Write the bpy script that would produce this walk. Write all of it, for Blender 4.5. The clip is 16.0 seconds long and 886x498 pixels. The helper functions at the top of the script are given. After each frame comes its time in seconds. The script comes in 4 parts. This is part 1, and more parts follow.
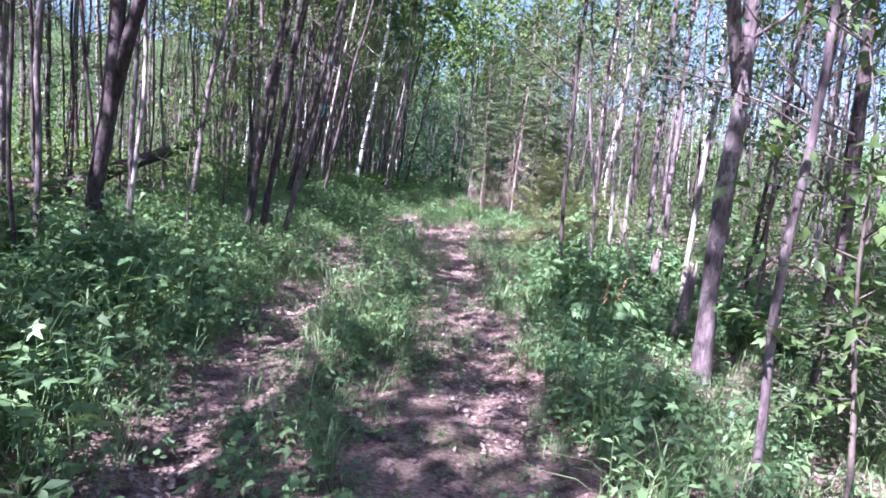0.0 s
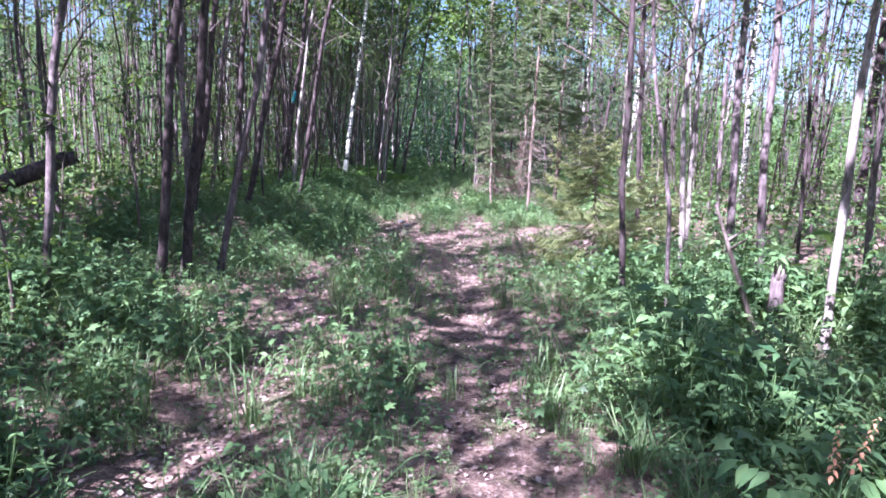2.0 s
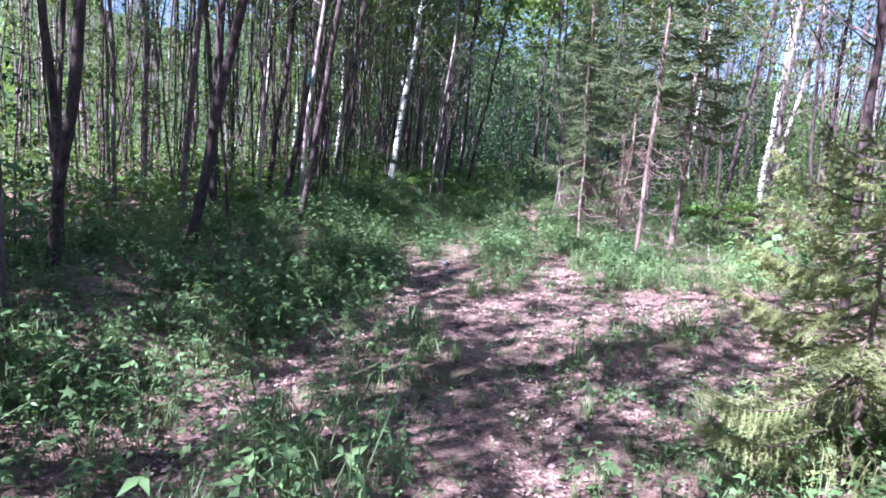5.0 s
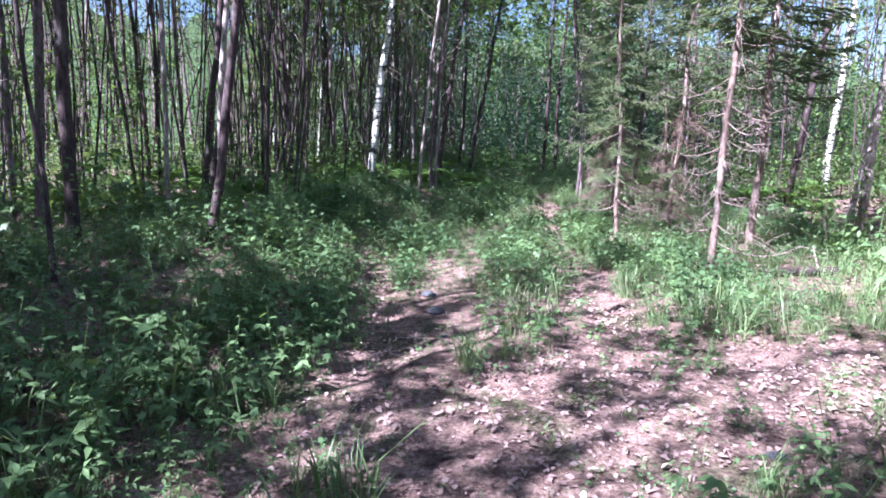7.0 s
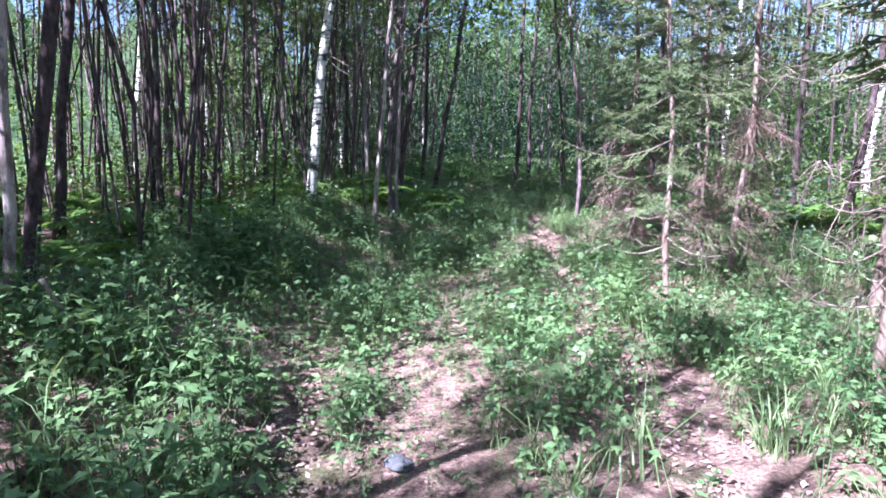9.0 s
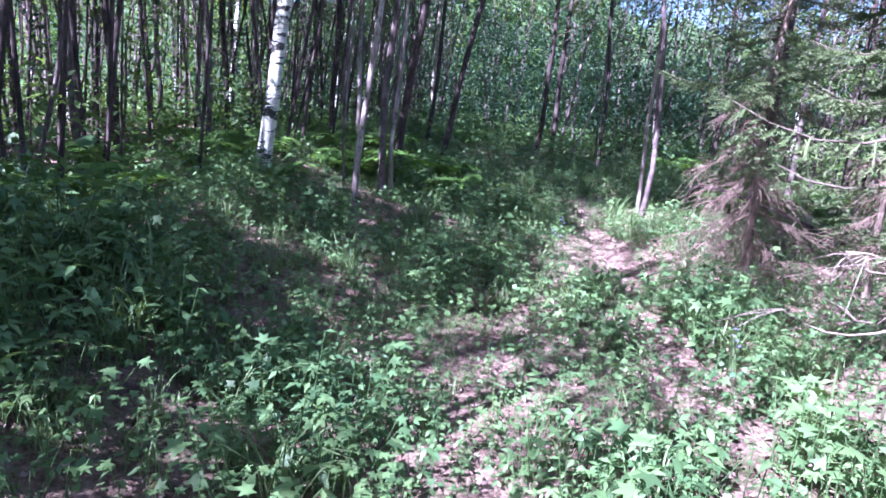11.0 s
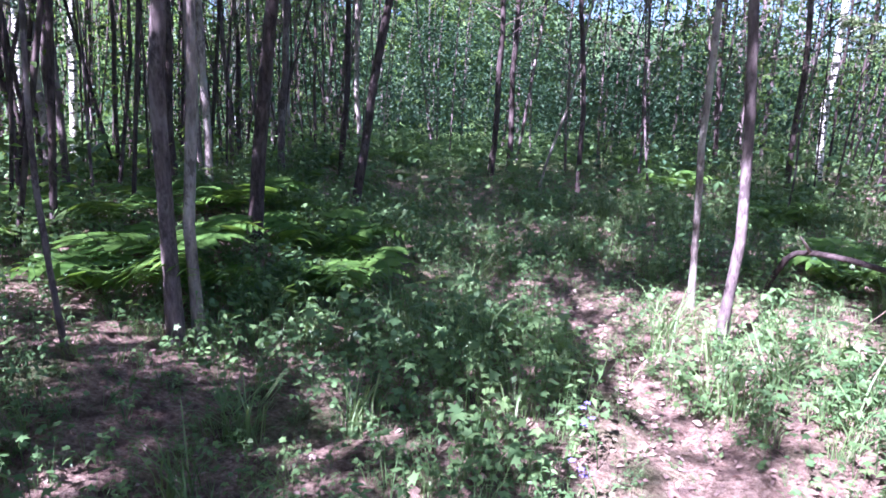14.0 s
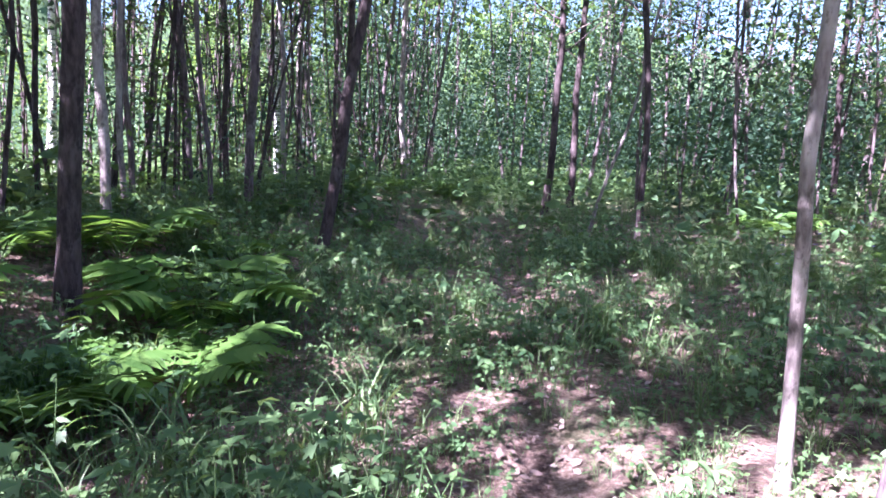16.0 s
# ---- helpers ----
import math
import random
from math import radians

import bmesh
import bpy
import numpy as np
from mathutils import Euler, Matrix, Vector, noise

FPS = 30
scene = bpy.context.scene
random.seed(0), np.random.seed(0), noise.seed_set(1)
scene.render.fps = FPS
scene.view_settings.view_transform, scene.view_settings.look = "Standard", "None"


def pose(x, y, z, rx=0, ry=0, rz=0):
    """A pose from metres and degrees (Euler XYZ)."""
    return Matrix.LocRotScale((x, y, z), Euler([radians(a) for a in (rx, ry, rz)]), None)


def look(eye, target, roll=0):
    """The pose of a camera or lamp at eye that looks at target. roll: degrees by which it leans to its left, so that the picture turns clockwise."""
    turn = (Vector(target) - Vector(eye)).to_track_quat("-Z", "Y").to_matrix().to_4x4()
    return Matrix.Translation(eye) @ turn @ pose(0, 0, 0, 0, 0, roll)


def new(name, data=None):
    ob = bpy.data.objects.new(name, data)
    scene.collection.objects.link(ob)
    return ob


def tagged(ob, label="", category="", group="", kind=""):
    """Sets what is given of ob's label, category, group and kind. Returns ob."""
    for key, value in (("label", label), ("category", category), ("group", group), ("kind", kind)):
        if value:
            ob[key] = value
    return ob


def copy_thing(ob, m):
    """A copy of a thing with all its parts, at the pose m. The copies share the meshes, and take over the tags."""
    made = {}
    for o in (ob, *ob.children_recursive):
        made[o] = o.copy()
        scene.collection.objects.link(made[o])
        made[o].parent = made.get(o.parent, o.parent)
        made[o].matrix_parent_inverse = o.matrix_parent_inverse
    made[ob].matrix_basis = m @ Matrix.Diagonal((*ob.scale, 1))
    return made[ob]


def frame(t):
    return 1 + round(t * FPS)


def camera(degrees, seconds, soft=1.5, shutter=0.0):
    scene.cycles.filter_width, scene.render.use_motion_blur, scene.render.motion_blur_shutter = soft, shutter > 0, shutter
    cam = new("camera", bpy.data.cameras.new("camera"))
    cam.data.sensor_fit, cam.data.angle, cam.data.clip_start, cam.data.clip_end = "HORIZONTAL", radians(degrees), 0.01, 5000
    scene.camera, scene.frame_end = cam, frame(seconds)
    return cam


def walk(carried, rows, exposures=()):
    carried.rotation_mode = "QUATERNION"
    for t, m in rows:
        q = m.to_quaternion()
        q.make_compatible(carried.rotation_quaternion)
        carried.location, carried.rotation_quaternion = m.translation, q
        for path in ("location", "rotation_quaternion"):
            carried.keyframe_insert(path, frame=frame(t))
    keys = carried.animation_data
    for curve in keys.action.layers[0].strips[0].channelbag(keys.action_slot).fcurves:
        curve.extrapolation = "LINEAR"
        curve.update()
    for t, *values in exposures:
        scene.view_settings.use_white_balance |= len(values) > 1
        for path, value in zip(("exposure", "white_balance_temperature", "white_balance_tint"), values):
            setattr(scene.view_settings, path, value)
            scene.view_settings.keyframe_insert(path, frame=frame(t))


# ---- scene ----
cam = camera(70.0, 16.0, soft=1.7)
PATH = [
    (0, (0.397, 0.183, 1.388), (0.361, 2.168, 1.141), 4.1),
    (0.5, (0.27, 0.856, 1.517), (0.421, 2.826, 1.205), 2.7),
    (1, (0.329, 1.621, 1.573), (0.463, 3.598, 1.297), 2.1),
    (1.5, (0.295, 2.414, 1.565), (0.382, 4.39, 1.274), 2.6),
    (2, (0.395, 3.234, 1.532), (0.332, 5.209, 1.227), -0.2),
    (2.5, (0.421, 4.097, 1.552), (0.254, 6.066, 1.241), 1.1),
    (3, (0.324, 4.853, 1.613), (0.256, 6.827, 1.297), 1.3),
    (3.5, (0.445, 5.596, 1.639), (0.284, 7.56, 1.297), 0.7),
    (4, (0.468, 6.269, 1.688), (0.307, 8.233, 1.343), 1.3),
    (4.5, (0.421, 7.119, 1.656), (0.241, 9.087, 1.35), 0.7),
    (5, (0.373, 7.906, 1.663), (0.078, 9.86, 1.353), 2.1),
    (5.2, (0.31, 8.167, 1.705), (0.02, 10.122, 1.395), 1.2),
    (7.3, (0.125, 11.554, 1.474), (-0.197, 13.499, 1.138), -0.8),
    (7.5, (0.044, 11.866, 1.496), (-0.233, 13.824, 1.199), -1.9),
    (8, (-0.09, 12.649, 1.492), (-0.322, 14.609, 1.168), -3.2),
    (8.5, (-0.251, 13.39, 1.533), (-0.462, 15.349, 1.191), -1.6),
    (8.7, (-0.328, 13.663, 1.589), (-0.525, 15.628, 1.274), -1.8),
    (10.8, (-0.779, 16.807, 1.481), (-0.975, 18.744, 1.027), 3.9),
    (11, (-0.862, 17.156, 1.51), (-1.043, 19.097, 1.062), 3.3),
    (11.5, (-0.939, 17.917, 1.541), (-1.034, 19.875, 1.145), 1.8),
    (12, (-1.018, 18.583, 1.573), (-1.133, 20.543, 1.192), 2.7),
    (12.5, (-1.053, 19.253, 1.596), (-1.08, 21.221, 1.24), 1.8),
    (13, (-1.034, 19.948, 1.622), (-1.045, 21.908, 1.222), 0.3),
    (13.5, (-0.959, 20.587, 1.637), (-0.918, 22.545, 1.231), 0.5),
    (14, (-0.782, 21.192, 1.61), (-0.833, 23.147, 1.191), -0.3),
    (14.5, (-0.615, 21.772, 1.577), (-0.712, 23.734, 1.199), 0.4),
    (15, (-0.371, 22.323, 1.54), (-0.425, 24.289, 1.176), 1.7),
    (15.5, (-0.201, 22.864, 1.493), (-0.317, 24.823, 1.109), 1.8),
    (16, (0.069, 23.38, 1.399), (-0.271, 25.327, 1.093), 0.2),
]
EXPOSURE = [(0, 2.75, 5200, 29), (3, 2.6, 5200, 27), (5, 2.5, 5200, 27), (8.5, 2.6, 5200, 22), (11, 2.85, 4900, 31), (14, 3.0, 5150, 31), (16, 3.45, 5350, 33)]
walk(cam, [(t, look(eye, to, roll)) for t, eye, to, roll in PATH], EXPOSURE)

# ---- light ----
SUN_WAY = Vector((0.62, 0.78, 0)).normalized()      # the way the shadows fall
SUN_UP = 47.0
sun = new("sun", bpy.data.lights.new("sun", "SUN"))
sun.data.energy, sun.data.angle, sun.data.color = 5.0, radians(0.5), (1.0, 0.93, 0.84)
down = Vector((SUN_WAY.x * math.cos(radians(SUN_UP)), SUN_WAY.y * math.cos(radians(SUN_UP)), -math.sin(radians(SUN_UP))))
sun.matrix_world = look(Vector((0, 0, 60)), Vector((0, 0, 60)) + down)
world = bpy.data.worlds.new("sky")
scene.world = world
world.use_nodes = True
sky = world.node_tree.nodes.new("ShaderNodeTexSky")
sky.sky_type, sky.sun_disc = "NISHITA", False
sky.sun_elevation = radians(SUN_UP)
sky.sun_rotation = math.atan2(-SUN_WAY.x, -SUN_WAY.y)
sky.air_density, sky.dust_density, sky.ozone_density = 1.0, 1.5, 1.2
back = world.node_tree.nodes["Background"]
back.inputs["Strength"].default_value = 0.043
world.node_tree.links.new(sky.outputs[0], back.inputs["Color"])

rng = np.random.default_rng(7)

# ---- materials ----


class Mat:
    """A node material under construction: short ways to add nodes and links."""

    def __init__(self, name):
        self.m = bpy.data.materials.new(name)
        self.m.use_nodes = True
        self.t = self.m.node_tree
        self.t.nodes.clear()
        self.out = self.t.nodes.new("ShaderNodeOutputMaterial")

    def node(self, kind, **values):
        n = self.t.nodes.new(kind)
        for key, value in values.items():
            n.inputs[key.replace("_", " ")].default_value = value
        return n

    def link(self, a, b):
        self.t.links.new(a, b)

    def noise(self, scale, detail=4.0, rough=0.6, stretch=None):
        co = self.t.nodes.new("ShaderNodeTexCoord")
        n = self.node("ShaderNodeTexNoise", Scale=scale, Detail=detail, Roughness=rough)
        src = co.outputs["Object"]
        if stretch:
            mp = self.t.nodes.new("ShaderNodeMapping")
            mp.inputs["Scale"].default_value = stretch
            self.link(src, mp.inputs["Vector"])
            src = mp.outputs[0]
        self.link(src, n.inputs["Vector"])
        return n.outputs["Fac"]

    def ramp(self, fac, stops):
        r = self.t.nodes.new("ShaderNodeValToRGB")
        e = r.color_ramp.elements
        while len(e) < len(stops):
            e.new(0.5)
        for el, (at, c) in zip(e, stops):
            el.position, el.color = at, (*c, 1)
        self.link(fac, r.inputs[0])
        return r.outputs[0]

    def mix(self, fac, a, b, kind="MIX"):
        n = self.t.nodes.new("ShaderNodeMix")
        n.data_type, n.blend_type = "RGBA", kind
        for value, slot in ((fac, n.inputs[0]), (a, n.inputs[6]), (b, n.inputs[7])):
            if hasattr(value, "links"):
                self.link(value, slot)
            else:
                slot.default_value = value if not isinstance(value, tuple) else (*value, 1)
        return n.outputs[2]

    def bump(self, fac, strength, distance):
        n = self.node("ShaderNodeBump", Strength=strength, Distance=distance)
        self.link(fac, n.inputs["Height"])
        return n.outputs[0]


def bark(name, dark, light, lichen, lichen_at=0.62, along=0.25):
    k = Mat(name)
    grain = k.noise(38, 6, 0.65, (1, 1, along))
    patch = k.noise(6.0, 4, 0.6, (1, 1, 0.5))
    base = k.ramp(grain, [(0.32, dark), (0.68, light)])
    col = k.mix(k.ramp(patch, [(lichen_at - 0.1, (0, 0, 0)), (lichen_at + 0.06, (1, 1, 1))]), base, lichen)
    blotch = k.noise(13, 5, 0.7, (1, 1, 0.45))
    col = k.mix(k.ramp(blotch, [(0.52, (0, 0, 0)), (0.6, (0.8, 0.8, 0.8))]), col, tuple(v * 0.8 for v in dark))
    b = k.node("ShaderNodeBsdfPrincipled", Roughness=0.85)
    b.inputs["Specular IOR Level"].default_value = 0.25
    k.link(col, b.inputs["Base Color"])
    k.link(k.bump(grain, 0.7, 0.012), b.inputs["Normal"])
    k.link(b.outputs[0], k.out.inputs[0])
    return k.m


def leafy(name, stops, gloss=0.45, through_light=0.42, tint=(1.2, 1.1, 0.62), per_object=False):
    """Thin leaves: their colour varies leaf by leaf, and light shines through them."""
    k = Mat(name)
    src = k.t.nodes.new("ShaderNodeObjectInfo" if per_object else "ShaderNodeNewGeometry")
    rnd = src.outputs["Random" if per_object else "Random Per Island"]
    patch = k.noise(1.3, 3, 0.6)
    col = k.mix(0.5, k.ramp(rnd, stops), k.ramp(patch, [(0.3, stops[0][1]), (0.7, stops[-1][1])]))
    b = k.node("ShaderNodeBsdfPrincipled", Roughness=gloss)
    b.inputs["Specular IOR Level"].default_value = 0.35
    k.link(col, b.inputs["Base Color"])
    tr = k.t.nodes.new("ShaderNodeBsdfTranslucent")
    k.link(k.mix(1.0, col, tint, "MULTIPLY"), tr.inputs["Color"])
    mx = k.node("ShaderNodeMixShader", Fac=through_light)
    k.link(b.outputs[0], mx.inputs[1])
    k.link(tr.outputs[0], mx.inputs[2])
    k.link(mx.outputs[0], k.out.inputs[0])
    return k.m


def plain(name, colour, rough=0.7, vary=0.25, scale=25):
    k = Mat(name)
    n = k.noise(scale, 4)
    lo = tuple(c * (1 - vary) for c in colour)
    hi = tuple(min(1, c * (1 + vary)) for c in colour)
    b = k.node("ShaderNodeBsdfPrincipled", Roughness=rough)
    k.link(k.ramp(n, [(0.3, lo), (0.7, hi)]), b.inputs["Base Color"])
    k.link(k.bump(n, 0.4, 0.01), b.inputs["Normal"])
    k.link(b.outputs[0], k.out.inputs[0])
    return k.m


def birch_bark():
    k = Mat("birch_bark")
    white = k.ramp(k.noise(9, 5, 0.6, (1, 1, 2.2)), [(0.3, (0.5, 0.47, 0.44)), (0.65, (0.82, 0.79, 0.76))])
    marks = k.ramp(k.noise(4.5, 5, 0.7, (1, 1, 3.0)), [(0.515, (0, 0, 0)), (0.545, (1, 1, 1))])
    col = k.mix(marks, white, (0.035, 0.03, 0.03))
    lines = k.ramp(k.noise(14, 3, 0.5, (0.6, 0.6, 9.0)), [(0.63, (0, 0, 0)), (0.68, (1, 1, 1))])
    col = k.mix(lines, col, (0.16, 0.13, 0.12))
    b = k.node("ShaderNodeBsdfPrincipled", Roughness=0.6)
    k.link(col, b.inputs["Base Color"])
    k.link(k.bump(marks, 0.5, 0.01), b.inputs["Normal"])
    k.link(b.outputs[0], k.out.inputs[0])
    return k.m


def ground_material():
    k = Mat("forest_floor")
    fine = k.noise(42, 8, 0.72)
    broad = k.noise(1.7, 5, 0.6)
    clods = k.noise(7, 5, 0.65)
    litter = k.ramp(fine, [(0.27, (0.055, 0.032, 0.027)), (0.42, (0.2, 0.125, 0.105)), (0.58, (0.38, 0.265, 0.23)), (0.74, (0.6, 0.47, 0.42))])
    moss = k.ramp(fine, [(0.3, (0.025, 0.035, 0.014)), (0.7, (0.1, 0.125, 0.05))])
    litter = k.mix(k.ramp(clods, [(0.36, (0.85, 0.85, 0.85)), (0.54, (0, 0, 0))]), litter, (0.055, 0.033, 0.034))
    col = k.mix(k.ramp(broad, [(0.52, (0, 0, 0)), (0.66, (0.75, 0.75, 0.75))]), litter, moss)
    # away from the trail the floor is overgrown with grass and moss
    place = k.t.nodes.new("ShaderNodeTexCoord")
    far = k.t.nodes.new("ShaderNodeVectorMath")
    far.operation = "DISTANCE"
    far.inputs[1].default_value = (0, 14, 0)
    k.link(place.outputs["Object"], far.inputs[0])
    edge = k.t.nodes.new("ShaderNodeMapRange")
    edge.inputs["From Min"].default_value, edge.inputs["From Max"].default_value = 18, 27
    k.link(far.outputs["Value"], edge.inputs["Value"])
    col = k.mix(edge.outputs[0], col, k.ramp(fine, [(0.3, (0.035, 0.06, 0.02)), (0.7, (0.13, 0.2, 0.06))]))
    b = k.node("ShaderNodeBsdfPrincipled", Roughness=0.95)
    b.inputs["Specular IOR Level"].default_value = 0.15
    k.link(col, b.inputs["Base Color"])
    k.link(k.bump(fine, 1.0, 0.03), b.inputs["Normal"])
    k.link(b.outputs[0], k.out.inputs[0])
    return k.m


GROUND = ground_material()
BARK_DARK = bark("dark_bark", (0.03, 0.02, 0.022), (0.12, 0.085, 0.09), (0.17, 0.14, 0.145), 0.66)
BARK_GREY = bark("grey_bark", (0.06, 0.042, 0.046), (0.22, 0.165, 0.175), (0.34, 0.28, 0.29), 0.62)
BARK_PALE = bark("pale_bark", (0.12, 0.09, 0.09), (0.4, 0.32, 0.32), (0.5, 0.43, 0.42), 0.57)
BARK_SPRUCE = bark("spruce_bark", (0.1, 0.07, 0.06), (0.3, 0.215, 0.19), (0.36, 0.3, 0.28), 0.6, 0.5)
BARK_BIRCH = birch_bark()
DEADWOOD = bark("dead_wood", (0.16, 0.11, 0.1), (0.42, 0.33, 0.31), (0.3, 0.24, 0.22), 0.62)
TWIG = plain("twig", (0.13, 0.095, 0.085), 0.85, 0.4)
BROWN_TWIG = plain("dry_spruce_twig", (0.2, 0.135, 0.115), 0.9, 0.4)
LEAF = leafy("tree_leaf", [(0.0, (0.05, 0.105, 0.034)), (0.5, (0.1, 0.175, 0.055)), (1.0, (0.2, 0.28, 0.1))], through_light=0.5)
# deep green of some trees; at the far end it also paints shade
LEAF_DEEP_SHADE = leafy("deep_green_shade_leaf", [(0.0, (0.018, 0.048, 0.032)), (0.6, (0.036, 0.08, 0.048)), (1.0, (0.07, 0.12, 0.065))], 0.5, 0.32)
HERB = leafy("herb_leaf", [(0.0, (0.05, 0.11, 0.052)), (0.55, (0.115, 0.2, 0.085)), (1.0, (0.23, 0.34, 0.14))], 0.45, 0.34)
GRASS = leafy("grass_blade", [(0.0, (0.06, 0.13, 0.05)), (0.6, (0.15, 0.24, 0.09)), (1.0, (0.36, 0.43, 0.23))], 0.45, 0.35)
FERN = leafy("fern_frond", [(0.0, (0.07, 0.16, 0.035)), (1.0, (0.19, 0.31, 0.08))], 0.5, 0.42)
NEEDLE = leafy("spruce_needle", [(0.0, (0.05, 0.085, 0.04)), (0.6, (0.115, 0.155, 0.07)), (1.0, (0.24, 0.28, 0.135))], 0.5, 0.22, (1.0, 1.05, 0.75))
NEEDLE_YOUNG = leafy("young_spruce_needle", [(0.0, (0.13, 0.16, 0.06)), (0.6, (0.28, 0.32, 0.14)), (1.0, (0.46, 0.49, 0.26))], 0.5, 0.4)
LITTER = leafy("fallen_leaf", [(0.0, (0.1, 0.052, 0.05)), (0.45, (0.27, 0.165, 0.16)), (0.85, (0.44, 0.3, 0.285)), (1.0, (0.6, 0.46, 0.44))], 0.75, 0.08, (1, 0.9, 0.8))
TREELINE = plain("distant_wood", (0.05, 0.085, 0.035), 0.95, 0.6, 0.9)
STONE = plain("grey_stone", (0.085, 0.085, 0.1), 0.85, 0.3, 18)
PAINT = plain("teal_paint", (0.0, 0.16, 0.19), 0.5, 0.15, 30)
PETAL_BLUE = plain("violet_petal", (0.22, 0.17, 0.5), 0.6, 0.15, 60)
PETAL_ORANGE = plain("salmon_petal", (0.75, 0.34, 0.2), 0.6, 0.2, 60)

# ---- mesh tools ----


class Geo:
    """Gathers vertices and faces from arrays, and makes one mesh of them."""

    def __init__(self):
        self.v, self.f, self.mats, self.count = [], [], [], 0

    def add(self, v, faces, mat=0):
        v = np.asarray(v, float).reshape(-1, 3)
        for f in faces if isinstance(faces, list) else [faces]:
            f = np.asarray(f, int)
            self.f.append(f + self.count)
            self.mats.append(np.full(len(f), mat))
        self.v.append(v)
        self.count += len(v)
        return self

    def mesh(self, name, materials, smooth=True):
        me = bpy.data.meshes.new(name)
        v = np.concatenate(self.v)
        loops = np.concatenate([f.ravel() for f in self.f])
        sizes = np.concatenate([np.full(len(f), f.shape[1]) for f in self.f])
        starts = np.concatenate([[0], np.cumsum(sizes)[:-1]])
        me.vertices.add(len(v))
        me.vertices.foreach_set("co", v.ravel())
        me.loops.add(len(loops))
        me.loops.foreach_set("vertex_index", loops.astype(np.int32))
        me.polygons.add(len(sizes))
        me.polygons.foreach_set("loop_start", starts.astype(np.int32))
        me.polygons.foreach_set("material_index", np.concatenate(self.mats).astype(np.int32))
        me.polygons.foreach_set("use_smooth", np.full(len(sizes), smooth))
        for m in materials:
            me.materials.append(m)
        me.update(calc_edges=True)
        return me


def tube(points, radii, sides=8, lumps=0.0, caps=True):
    """A tapered tube along points, closed at its ends."""
    p = np.asarray(points, float)
    n = len(p)
    d = np.gradient(p, axis=0)
    d /= np.linalg.norm(d, axis=1)[:, None] + 1e-9
    ref = np.array([1.0, 0, 0]) if abs(d[0, 0]) < 0.8 else np.array([0, 1.0, 0])
    a = np.cross(d, ref)
    a /= np.linalg.norm(a, axis=1)[:, None]
    b = np.cross(d, a)
    ang = np.linspace(0, 2 * np.pi, sides, endpoint=False)
    r = np.asarray(radii, float)[:, None] * (1 + lumps * rng.normal(size=(n, sides)))
    ring = p[:, None] + r[..., None] * (np.cos(ang)[None, :, None] * a[:, None] + np.sin(ang)[None, :, None] * b[:, None])
    v = np.concatenate([ring.reshape(-1, 3), p[:1], p[-1:]])
    i, j = np.meshgrid(np.arange(n - 1), np.arange(sides), indexing="ij")
    j2 = (j + 1) % sides
    quads = np.stack([i * sides + j, i * sides + j2, (i + 1) * sides + j2, (i + 1) * sides + j], -1).reshape(-1, 4)
    if not caps:
        return v[:-2], [quads]
    k = np.arange(sides)
    ends = np.concatenate([np.stack([np.full(sides, n * sides), (k + 1) % sides, k], -1),
                           np.stack([np.full(sides, n * sides + 1), (n - 1) * sides + k, (n - 1) * sides + (k + 1) % sides], -1)])
    return v, [quads, ends]


def turns(yaw, pitch, roll):
    """Rotation matrices: roll about y, then pitch about x, then yaw about z."""
    yaw, pitch, roll = np.broadcast_arrays(yaw, pitch, roll)
    cz, sz, cx, sx, cy, sy = np.cos(yaw), np.sin(yaw), np.cos(pitch), np.sin(pitch), np.cos(roll), np.sin(roll)
    o, z = np.ones_like(cz), np.zeros_like(cz)
    rz = np.stack([cz, -sz, z, sz, cz, z, z, z, o], -1).reshape(-1, 3, 3)
    rx = np.stack([o, z, z, z, cx, -sx, z, sx, cx], -1).reshape(-1, 3, 3)
    ry = np.stack([cy, z, sy, z, o, z, -sy, z, cy], -1).reshape(-1, 3, 3)
    return rz @ rx @ ry


def spread(template, rot, pos, size):
    """Many copies of a template (v, faces) as one pair of arrays."""
    v, faces = template
    v = np.asarray(v, float)
    n = len(pos)
    out = np.einsum("nij,vj->nvi", rot, v) * np.broadcast_to(size, (n,))[:, None, None] + np.asarray(pos)[:, None]
    off = np.arange(n)[:, None, None] * len(v)
    return out.reshape(-1, 3), [(np.asarray(f)[None] + off).reshape(-1, np.asarray(f).shape[1]) for f in (faces if isinstance(faces, list) else [faces])]


# leaves lie along +y from their stalk, with their face up
LEAF_TWO = (np.array([(0, 0, 0), (-0.3, 0.45, 0.08), (0, 1, -0.1), (0.3, 0.45, 0.08)]), np.array([(0, 2, 1), (0, 3, 2)]))
LEAF_SIX = (np.array([(0, 0, 0), (-0.2, 0.22, 0.05), (-0.22, 0.52, 0.03), (0, 1, -0.18), (0.22, 0.52, 0.03), (0.2, 0.22, 0.05), (0, 0.5, -0.03)]),
            np.array([(0, 6, 1), (1, 6, 2), (2, 6, 3), (3, 6, 4), (4, 6, 5), (5, 6, 0)]))


